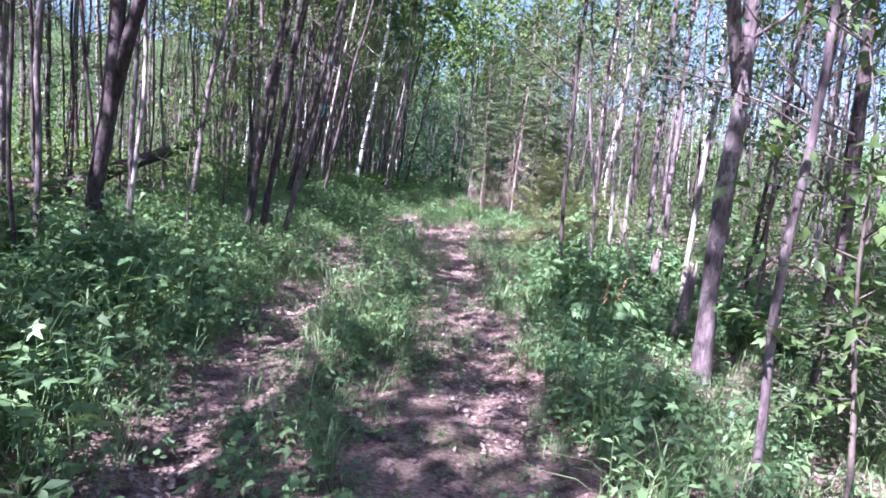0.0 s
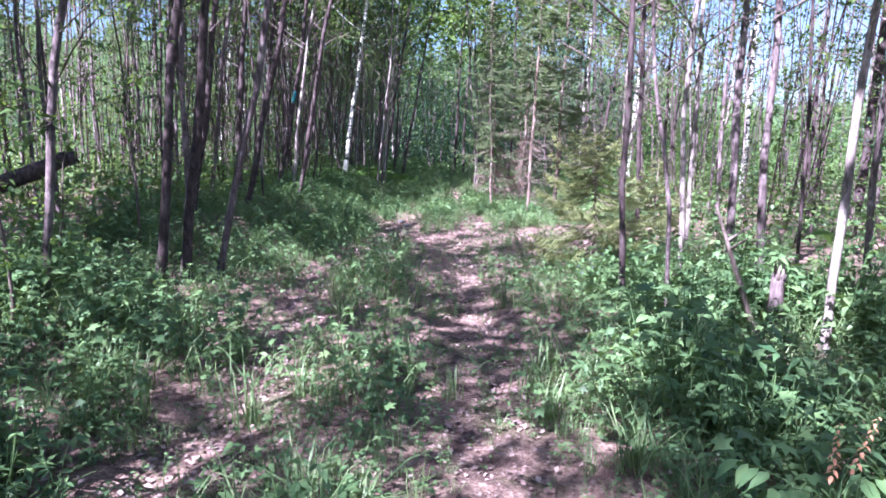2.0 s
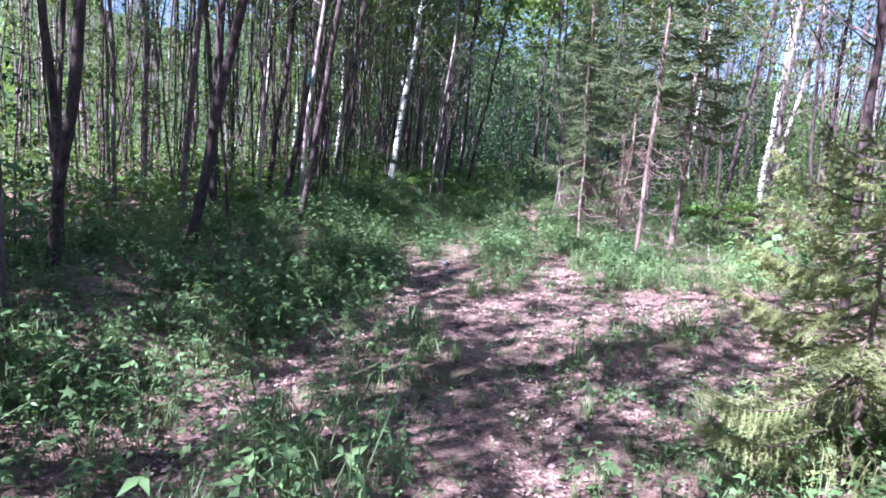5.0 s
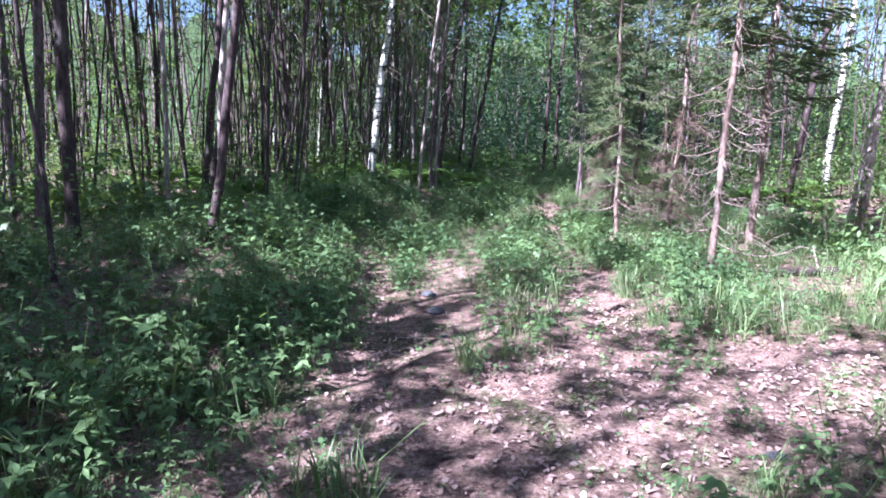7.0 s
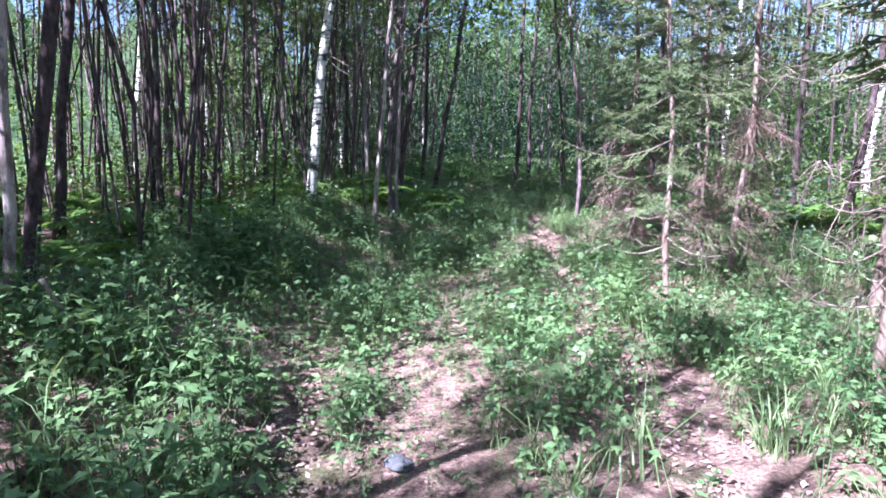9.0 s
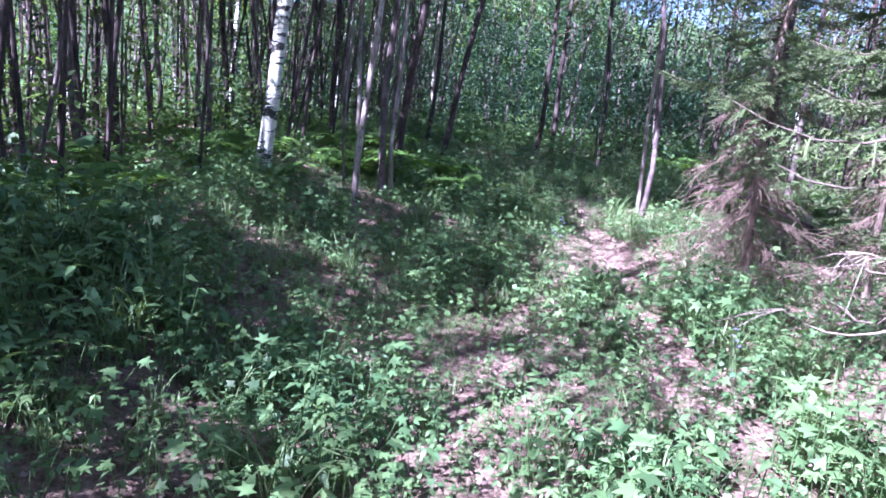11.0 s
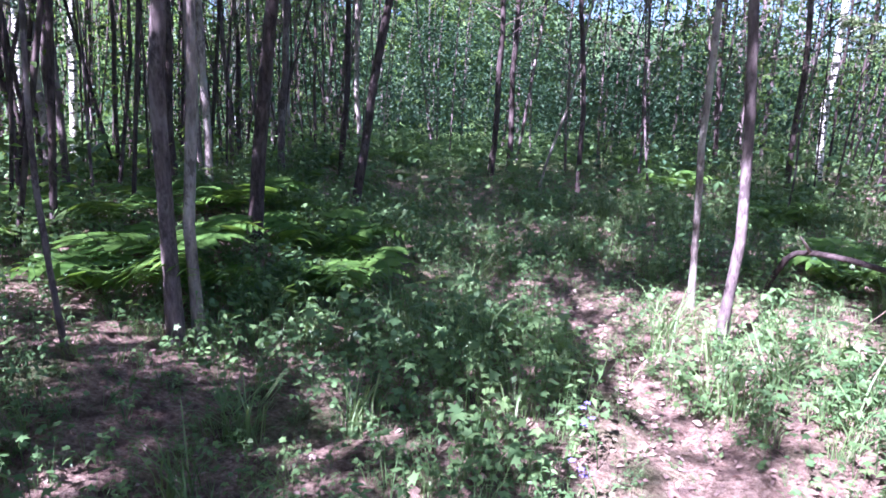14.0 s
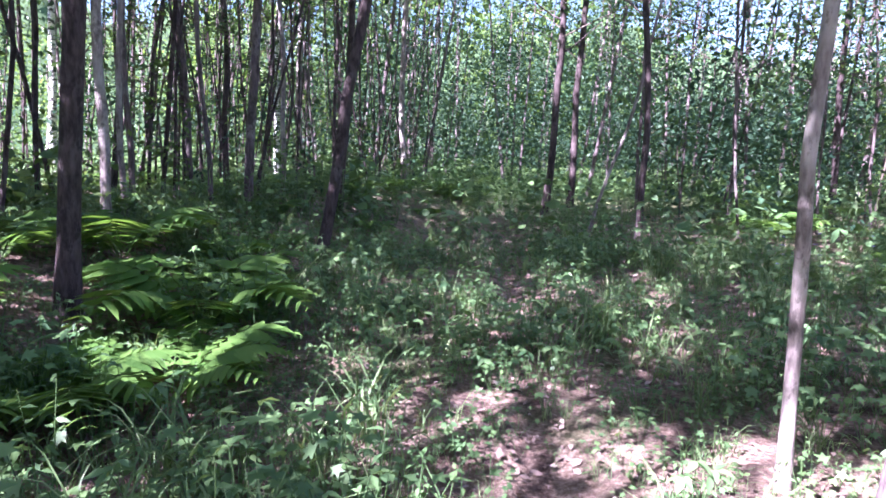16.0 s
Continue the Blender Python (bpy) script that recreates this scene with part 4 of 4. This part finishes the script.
def whole(pair):
    """Stalks and leaves of one plant as one template."""
    both = Geo()
    for g in pair:
        both.add(np.concatenate(g.v), list(g.f))
    return np.concatenate(both.v), merged(both.f)


def merged(faces):
    """Face arrays of one plant, gathered by their number of corners."""
    out = {}
    for f in faces:
        out.setdefault(f.shape[1], []).append(f)
    return [np.concatenate(fs) for fs in out.values()]


KINDS = ("trifoliate", "lobed", "trifoliate", "lance", "lance", "trifoliate", "lobed")
PALM_PLAIN = (LEAF_LOBED[0][[0, 2, 4, 6, 8, 10, 12]], np.array([(6, 0, 1), (6, 1, 2), (6, 2, 3), (6, 3, 4), (6, 4, 5), (6, 5, 0)]))
HERBS = [whole(herb(800 + k, KINDS[k % 7])) for k in range(14)]
HERBS_FAR = [whole(herb(860 + k, KINDS[k % 7], LEAF_TWO, PALM_PLAIN)) for k in range(7)]
TUFTS = [blade_tuft(840 + k, (14, 16, 12)[k % 3], (0.24, 0.34, 0.44)[k % 3], (0.9, 0.6, 0.75)[k % 3]) for k in range(6)]


def fern_plant(seed, fronds, length):
    r = np.random.default_rng(seed)
    rib, green = Geo(), Geo()
    for k in range(fronds):
        a = k * 6.28 / fronds + r.normal(0, 0.25)
        out = np.array([math.cos(a), math.sin(a), 0])
        ln = length * r.uniform(0.7, 1.1)
        u = np.linspace(0, 1, 7)[:, None]
        q = out * ln * 0.75 * u ** 1.2 + np.array([0, 0, 1.0]) * ln * (0.85 * u - 0.6 * u ** 2.4) - (0, 0, 0.03)
        rib.add(*tube(q[::2], np.linspace(0.005, 0.0015, 4), 3, 0, False))
        m = 14
        v = np.linspace(0.2, 0.98, m)
        base = np.stack([np.interp(v, u[:, 0], q[:, c]) for c in range(3)], -1)
        yaw = math.atan2(-out[0], out[1])
        size = ln * 0.26 * np.sin(np.pi * (0.12 + 0.85 * v)) + 0.012
        for sgn in (-1, 1):
            geo_rot = turns(np.full(m, yaw - sgn * 1.15), r.normal(-0.1, 0.12, m), np.full(m, sgn * 0.3))
            pinna = (np.array([(0, 0, 0), (-0.15, 0.12, 0.01), (-0.12, 0.55, 0), (0, 1, -0.1), (0.1, 0.55, 0), (0.13, 0.12, 0.01)]), np.array([(0, 5, 4, 1), (1, 4, 3, 2)]))
            green.add(*spread(pinna, geo_rot, base, size))
    return rib.mesh("rib", [FERN]), green.mesh("fronds", [FERN])


def ferns():
    kinds = [fern_plant(900 + k, 7 + k % 3, (0.6, 0.75, 0.9)[k % 3]) for k in range(5)]
    r = np.random.default_rng(33)
    spots = [(-3.2, 26.6), (-2.9, 27.3), (-1.95, 26.7), (-3.5, 25.9), (-2.75, 25.5), (-3.6, 22.9), (-4.0, 21.6), (-3.9, 24.3), (-2.2, 27.6), (-1.9, 25.5), (-2.45, 25.15), (-1.65, 25.9), (-2.75, 24.75)]
    for tries in range(3000):
        x, y = r.uniform(-9, -2.0), r.uniform(18.5, 40)
        if r.random() < 0.2:
            x, y = r.uniform(2.2, 6), r.uniform(20, 40)
        if x > -3.0 and y < 23.6:
            continue
        if any((x - a) ** 2 + (y - b) ** 2 < 0.22 for a, b in spots) or bareness(x, y) > 0.3:
            continue
        spots.append((x, y))
        if len(spots) >= 150:
            break
    for n, (x, y) in enumerate(spots):
        root = new("fern")
        k = r.uniform(0.75, 1.2) if n > 12 else r.uniform(1.0, 1.3)
        root.matrix_basis = Matrix.Translation((x, y, float(land(x, y)))) @ Matrix.Rotation(r.uniform(0, 6.28), 4, "Z") @ Matrix.Diagonal((k, k, k, 1))
        part("rib", kinds[n % 5][0], root, kind="stuff")
        part("fronds", kinds[n % 5][1], root, kind="stuff")
        tagged(root, "bright green fern with arching fronds under trees", "fern", "ferns under the trees")


ferns()


def sow(n, box, seed, keep, gap=0.03):
    """Places in a box (x0, y0, x1, y1), thinned by keep(x, y), as arrays."""
    r = np.random.default_rng(seed)
    x, y = r.uniform(box[0], box[2], n), r.uniform(box[1], box[3], n)
    ok = (r.random(n) < keep(x, y)) & (from_line(WALKED, x, y) > gap)
    return x[ok], y[ok]


def grown(x, y):
    """Plants stand taller in the damp first stretch, beside the ruts."""
    damp = 1 + 0.3 * (1 - ease(6, 9.5, y)) * ease(0.45, 1.3, -x) + 0.4 * ease(1.2, 1.8, x) * (1 - ease(9, 12, y)) * ease(5.2, 6.5, y)
    trodden = (1 - 0.35 * bareness(x, y)) * (0.58 + 0.42 * ease(0.1, 0.5, from_line(WALKED, x, y))) * (1 - 0.25 * ease(21.5, 23, y) * (1 - ease(26, 28, y)))
    return damp * trodden * (0.62 + 0.62 * ease(-0.55, 0.6, wave(x, y, 2.4, 15)))


def carpet(name, label, templates, x, y, seed, mat, size, tilt=0.12):
    r = np.random.default_rng(seed)
    geo = Geo()
    # each kind keeps to patches of its own
    pick = np.clip(((0.5 + 0.62 * wave(x, y, 1.9, seed) + r.normal(0, 0.16, len(x))) * len(templates)).astype(int), 0, len(templates) - 1)
    for k, t in enumerate(templates):
        s = pick == k
        n = int(s.sum())
        if n:
            pos = np.stack([x[s], y[s], land(x[s], y[s])], -1)
            geo.add(*spread(t, turns(r.uniform(0, 6.28, n), r.normal(0, tilt, n), r.normal(0, tilt, n)), pos, r.uniform(*size, n) * grown(x[s], y[s])))
    return tagged(new(name, geo.mesh(name, [mat])), label, "undergrowth", kind="stuff")


def green_cover(x, y):
    clump = 0.74 + 0.5 * wave(x, y, 2.2, 8) + 0.35 * ease(17, 20, y) + 0.6 * (x < -1.2) + 0.25 * (y > 17) * (x < 0)
    mid = np.exp(-((x - 0.0) / 1.3) ** 2) * (y < 19) * ease(6.5, 9, y)
    clump = clump + 0.45 * (1 - ease(6, 9, y)) + 0.4 * (x > 1.2) * (y < 12)
    return np.clip((1 - 0.86 * bareness(x, y)) * clump * (1 - 0.35 * mid), 0, 1)


bx, by = sow(8800, (-4.8, 0.3, 4.2, 31), 41, green_cover)
carpet("herbs", "low green herbs with divided leaves covering the floor", HERBS, bx, by, 42, HERB, (0.5, 1.0))
# a closed bank of taller herbs beside the trail
bx, by = sow(2000, (-4.6, 4.6, -0.4, 17.6), 61, lambda x, y: ease(0.0, 0.5, -1.5 - x + 0.09 * (y - 11) * (y > 11) + 0.25 * wave(x, y, 1.6, 12)) * 0.9 * (1 - bareness(x, y) * (np.abs(y - 17.4) < 0.9)))
cx, cy = sow(1150, (-4.2, 18.6, 1.2, 27.5), 63, lambda x, y: ease(0.0, 0.6, 0.25 - x + 0.05 * (y - 20) + 0.3 * wave(x, y, 1.3, 13)) * 0.8 * (1 - 0.8 * bareness(x, y)))
dx, dy = sow(520, (-4.4, 0.8, -1.0, 4.8), 65, lambda x, y: ease(0.0, 0.4, -1.2 - x + 0.2 * wave(x, y, 1.6, 12)))
ex, ey = sow(620, (1.2, 5.9, 4.4, 11.5), 66, lambda x, y: ease(0.0, 0.4, x - 1.3 + 0.2 * wave(x, y, 1.6, 14)) * 0.85)
bx, by = np.concatenate([bx, cx, dx, ex]), np.concatenate([by, cy, dy, ey])
carpet("tall_herbs", "closed deep green herbs with broad leaves on the bank", HERBS, bx, by, 62, HERB, (0.65, 1.12))
bx, by = sow(4400, (-14, -4, 15, 46), 43, lambda x, y: ((np.abs(x + 0.5) > 3.6) | (y > 30.5)) * 0.8 * (1 - 0.7 * bareness(x, y)))
carpet("herbs_under_trees", "low green herbs spreading under the trees", HERBS_FAR, bx, by, 44, HERB, (1.1, 2.0))
bx, by = sow(10500, (-4.6, 0.3, 4.6, 31), 45, lambda x, y: np.clip((1.1 - bareness(x, y)) * (0.35 + 0.6 * wave(x, y, 1.5, 9)) + (0.25 * (x > 0.6) + 0.4 * (1 - ease(6, 9, y))) * (1 - bareness(x, y)), 0, 1))
carpet("grass", "loose green grass among the herbs", TUFTS, bx, by, 46, GRASS, (0.6, 1.25))
bx, by = sow(1800, (-16, -4, 18, 60), 47, lambda x, y: ((np.abs(x + 0.5) > 4) | (y > 32)) * 0.8)
carpet("grass_under_trees", "tall green grass under the trees", TUFTS, bx, by, 48, GRASS, (1.1, 2.2))

# seedlings on the trodden soil, and the closed growth of the last stretch
bx, by = sow(5600, (-2.6, 0.6, 2.8, 25), 67, lambda x, y: 0.25 + 0.5 * ease(-0.3, 0.5, wave(x, y, 3.1, 16)))
carpet("seedlings", "small green seedlings scattered over the soil", HERBS_FAR, bx, by, 68, HERB, (0.28, 0.55))
bx, by = sow(2300, (-3.6, 17.4, 2.0, 26.5), 69, lambda x, y: 1 - 0.8 * bareness(x, y))
cx, cy = sow(1100, (-4.5, 26, 4.2, 36), 70, lambda x, y: 1 - 0.8 * bareness(x, y))
bx, by = np.concatenate([bx, cx]), np.concatenate([by, cy])
carpet("broad_herbs", "green herbs with broad lobed leaves along the path", [HERBS[1], HERBS[6], HERBS[8], HERBS[0]], bx, by, 71, HERB, (0.5, 0.95))

# fallen leaves on the bare soil
bx, by = sow(120000, (-4, 0, 4.5, 32), 51, lambda x, y: 0.12 + 0.85 * bareness(x, y), 0.0)
r = np.random.default_rng(52)
n = len(bx)
geo = Geo().add(*spread(LEAF_TWO, turns(r.uniform(0, 6.28, n), r.normal(0, 0.35, n), r.normal(0, 0.35, n)), np.stack([bx, by, land(bx, by) + 0.012], -1), r.uniform(0.02, 0.055, n)))
tagged(new("fallen_leaves", geo.mesh("fallen_leaves", [LITTER])), "dry pinkish-brown fallen leaves strewn over the soil", "leaf litter", kind="stuff")

# ---- single plants beside the trail ----


def single_herbs():
    kinds = [herb(950 + k, KINDS[k % 7], LEAF_SIX) for k in range(9)]
    kinds = [(s.mesh("stalk", [HERB]), g.mesh("leaves", [HERB])) for s, g in kinds]
    words = {"trifoliate": "green herb with leaves in threes beside the trail", "lobed": "low herb with broad lobed green leaves", "lance": "upright herb with narrow pointed green leaves"}
    r = np.random.default_rng(61)
    spots = [(-0.25, 3.5), (-0.53, 8.9), (-2.5, 11.8), (-0.33, 15.1), (-0.1, 6.6), (0.1, 8.4), (1.5, 8.6), (1.9, 9.1), (-1.9, 21.8), (-0.9, 22.3), (-0.4, 21.2), (-0.7, 20.4)]
    while len(spots) < 230:
        x, y = r.uniform(-3.4, 3.2), r.uniform(2.2, 28)
        if r.random() < float(bareness(x, y)) * 0.93 or float(from_line(WALKED, x, y)) < 0.35:
            continue
        spots.append((x, y))
    for n, (x, y) in enumerate(spots):
        k = n % 9
        size = r.uniform(0.6, 0.95)
        root = new("herb")
        root.matrix_basis = Matrix.Translation((x, y, float(land(x, y)))) @ Matrix.Rotation(r.uniform(0, 6.28), 4, "Z") @ Matrix.Diagonal((size, size, size, 1))
        part("stalk", kinds[k][0], root, kind="stuff")
        part("leaves", kinds[k][1], root, kind="stuff")
        tagged(root, words[KINDS[k % 7]], "herb", "herbs along the trail")


single_herbs()


def grass_tufts():
    meshes = [Geo().add(*blade_tuft(970 + k, 34, 0.42 + 0.06 * k, 0.7)).mesh("grass_tuft", [GRASS]) for k in range(4)]
    r = np.random.default_rng(63)
    spots = [(-0.25, 3.2), (-0.1, 2.9), (-0.67, 24.6), (0.45, 24.8), (0.6, 25.2), (0.75, 26.2), (1.35, 3.6), (1.75, 7.0), (-1.75, 22.3), (-2.0, 21.7), (-0.33, 15.0), (0.0, 4.6), (-0.3, 5.2), (2.3, 8.9), (-2.6, 5.0), (-2.9, 4.4)]
    while len(spots) < 110:
        x, y = r.uniform(-3.2, 3.4), r.uniform(2.5, 28)
        if bareness(x, y) < 0.5 and float(from_line(WALKED, x, y)) > 0.45:
            spots.append((x, y))
    for n, (x, y) in enumerate(spots):
        k = r.uniform(0.7, 1.1)
        ob = new("grass_tuft", meshes[n % 4])
        ob.matrix_basis = Matrix.Translation((x, y, float(land(x, y)))) @ Matrix.Rotation(r.uniform(0, 6.28), 4, "Z") @ Matrix.Diagonal((k, k, k, 1))
        tagged(ob, "tuft of long arching green grass blades", "grass", "grass tufts")


grass_tufts()


def vetch(x, y):
    """The light green pea-like plant with upright salmon flower spikes."""
    root = new("flowering_plant")
    root.location = (x, y, float(land(x, y)))
    r = np.random.default_rng(71)
    leaves = Geo()
    for k in range(9):
        a = k * 0.75 + r.normal(0, 0.2)
        h, out = r.uniform(0.28, 0.46), r.uniform(0.1, 0.26)
        d = np.array([math.cos(a), math.sin(a), 0])
        p = np.stack([-np.array([0, 0, 0.03]), d * out * 0.5 + (0, 0, h), d * out + (0, 0, h + 0.02)])
        part("stalk", Geo().add(*tube(p, [0.005, 0.004, 0.002], 4)).mesh("stalk", [HERB]), root)
        m = 8
        s = np.linspace(0.45, 1, m)[:, None]
        pos = p[1] * (1 - s) + p[2] * s + d * (s - 0.45) * 0.12
        yaw = math.atan2(-d[0], d[1]) + np.where(np.arange(m) % 2, 1.1, -1.1)
        leaves.add(*spread(LEAF_SIX, turns(yaw, r.normal(-0.5, 0.2, m), r.normal(0, 0.2, m)), pos, r.uniform(0.09, 0.13, m)))
    part("leaves", leaves.mesh("leaves", [HERB]), root, kind="stuff")
    for dx, dy, lean in ((0.0, 0.0, 0.01), (0.1, 0.05, 0.07)):
        st = np.array([(dx * 0.3, dy * 0.3, 0), (dx, dy, 0.4), (dx + lean, dy, 0.62)])
        part("stalk", Geo().add(*tube(st, [0.004, 0.003, 0.002], 4)).mesh("stalk", [HERB]), root)
        fl = Geo()
        n = 26
        u = np.linspace(0, 1, n)
        pos = np.stack([dx + lean * u, np.full(n, dy), 0.43 + 0.2 * u], -1)
        fl.add(*spread(LEAF_SIX, turns(np.arange(n) * 2.4, np.full(n, -0.5), np.zeros(n)), pos, 0.034 * (1.1 - 0.6 * u)))
        part("flower_spike", fl.mesh("flower_spike", [PETAL_ORANGE]), root, "salmon-orange flower spike", "stuff")
    tagged(root, "light green leafy plant with salmon-orange flower spikes", "flower")


vetch(1.66, 5.3)


def bellflower(x, y, high, seed):
    """A thin stalk with a few violet flowers."""
    r = np.random.default_rng(seed)
    root = new("wildflower")
    root.location = (x, y, float(land(x, y)))
    top = np.array([r.normal(0, 0.04), r.normal(0, 0.04), high])
    part("stalk", Geo().add(*tube(np.stack([[0, 0, -0.03], top * 0.5 + (0.01, 0, 0), top]), [0.003, 0.0025, 0.0015], 4)).mesh("stalk", [HERB]), root)
    for k in range(4):
        p = top * (1 - 0.1 * k) + (r.normal(0, 0.02), r.normal(0, 0.02), 0)
        part("flower", Geo().add(*spread(LEAF_SIX, turns(np.arange(5) * 1.257, np.full(5, 0.35), np.zeros(5)), np.repeat(p[None], 5, 0), 0.019)).mesh("flower", [PETAL_BLUE]), root, "violet five-petalled flower", "stuff")
    tagged(root, "thin-stalked wildflower with small violet blooms", "flower", "violet wildflowers")


for n, (x, y, high) in enumerate([(1.75, 10.0, 0.42), (1.6, 9.75, 0.36), (1.9, 10.25, 0.45), (-0.2, 23.6, 0.3), (-0.26, 23.3, 0.22), (1.5, 27.8, 0.6), (1.75, 27.6, 0.65), (0.55, 20.9, 0.3), (2.3, 28.3, 0.7)]):
    bellflower(x, y, high, 80 + n)

# ---- dead wood and stones ----


def log(points, radii, label, name="log", mat=None, seed=0, stubs=3):
    root = new(name)
    p = np.array(points, float)
    s = np.linspace(0, 1, len(p))
    f = np.linspace(0, 1, 16)
    q = np.stack([np.interp(f, s, p[:, k]) for k in range(3)], -1)
    q[1:-1] = (q[:-2] + 2 * q[1:-1] + q[2:]) / 4
    base = q[0].copy()
    root.location = base
    part("bole", Geo().add(*tube(q - base, np.interp(f, s, radii), 9, 0.08)).mesh("bole", [mat or BARK_DARK]), root)
    r = np.random.default_rng(seed)
    for k in range(stubs):
        i = int(r.integers(3, 14))
        a = r.uniform(0, 6.28)
        t = np.array([math.cos(a), math.sin(a), r.uniform(0.2, 1)]) * r.uniform(0.12, 0.4)
        part("stub", Geo().add(*tube(np.stack([q[i] - base, q[i] - base + t * 0.5, q[i] - base + t]), [0.014, 0.01, 0.004], 5)).mesh("stub", [DEADWOOD]), root)
    return tagged(root, label, "dead wood")


log([(-6.3, 8.7, float(land(-6.3, 8.7))), (-4.65, 9.6, 1.1), (-3.9, 10.2, 1.5)], [0.12, 0.1, 0.08], "dark fallen trunk leaning among the trees", "fallen_trunk", seed=1)
log([(1.45, 25.75, float(land(1.45, 25.75)) + 0.05), (1.55, 25.6, 0.66), (1.75, 25.2, 0.68), (2.3, 24.3, 0.5), (2.9, 23.6, float(land(2.9, 23.6)))], [0.02, 0.02, 0.02, 0.018, 0.014], "crooked dead branch arching over the undergrowth", "dead_branch", seed=2)
log([(2.5, 18.25, float(land(2.5, 18.25)) + 0.04), (3.3, 18.4, float(land(3.3, 18.4)) + 0.06)], [0.05, 0.04], "short dead log lying in the grass", seed=3, stubs=1)
log([(-0.4, 16.7, float(land(-0.4, 16.7)) + 0.02), (0.15, 16.5, float(land(0.15, 16.5)) + 0.02)], [0.009, 0.005], "thin dry stick lying on the soil", "stick", DEADWOOD, 4, 1)
log([(2.95, 8.6, float(land(2.95, 8.6))), (2.65, 8.45, 0.55), (2.4, 8.3, 1.1)], [0.025, 0.02, 0.01], "pale dead stem leaning in the undergrowth", "dead_sapling", DEADWOOD, 5, 2)
log([(3.2, 7.4, float(land(3.2, 7.4))), (3.9, 7.1, 0.75), (4.5, 6.9, 1.0)], [0.02, 0.016, 0.008], "thin dead branch caught in the undergrowth", "dead_branch", DEADWOOD, 6, 3)
log([(-2.9, 17.5, float(land(-2.9, 17.5))), (-3.0, 17.3, 0.9)], [0.02, 0.012], "thin broken grey stem standing in the herbs", "dead_sapling", DEADWOOD, 7, 0)


def snag(x, y, high, dia, lean):
    root = new("snag")
    root.location = (x, y, float(land(x, y)))
    z = np.linspace(-0.1, high, 9)
    p = np.stack([lean * z, 0 * z, z], -1)
    part("bole", Geo().add(*tube(p, dia / 2 * np.linspace(1.25, 0.8, 9), 10, 0.07)).mesh("bole", [BARK_GREY]), root)
    r = np.random.default_rng(31)
    for k in range(6):
        a = k * 1.05
        b = p[-1] + np.array([math.cos(a), math.sin(a), 0]) * dia * 0.28
        part("splinter", Geo().add(*tube(np.stack([b - (0, 0, 0.05), b + (0, 0, r.uniform(0.04, 0.16))]), [dia * 0.16, 0.006], 5)).mesh("splinter", [DEADWOOD]), root, "torn pale splinter")
    tagged(root, "broken-off dead tree stump with a splintered top", "stump")


snag(2.62, 6.3, 0.75, 0.12, 0.12)
snag(3.1, 8.7, 0.6, 0.13, 0.05)


def stone(x, y, size, seed):
    r = np.random.default_rng(seed)
    bm = bmesh.new()
    bmesh.ops.create_icosphere(bm, subdivisions=2, radius=1)
    for v in bm.verts:
        k = 1 + 0.22 * noise.noise(v.co * 1.4 + Vector((seed, 0, 0)))
        v.co = Vector((v.co.x * size * k, v.co.y * size * 0.75 * k, v.co.z * size * 0.36 * k))
    me = bpy.data.meshes.new("stone")
    bm.to_mesh(me)
    bm.free()
    me.materials.append(STONE)
    ob = new("stone", me)
    ob.matrix_basis = Matrix.Translation((x, y, float(land(x, y)) + size * 0.1)) @ Matrix.Rotation(r.uniform(0, 6.28), 4, "Z")
    tagged(ob, "grey stone half sunk in the trail", "stone", "stones in the trail")


for n, (x, y, size) in enumerate([(-0.96, 17.0, 0.09), (-0.8, 16.5, 0.1), (-0.36, 16.65, 0.06), (1.32, 14.2, 0.06), (-0.6, 15.7, 0.05)]):
    stone(x, y, size, 90 + n)
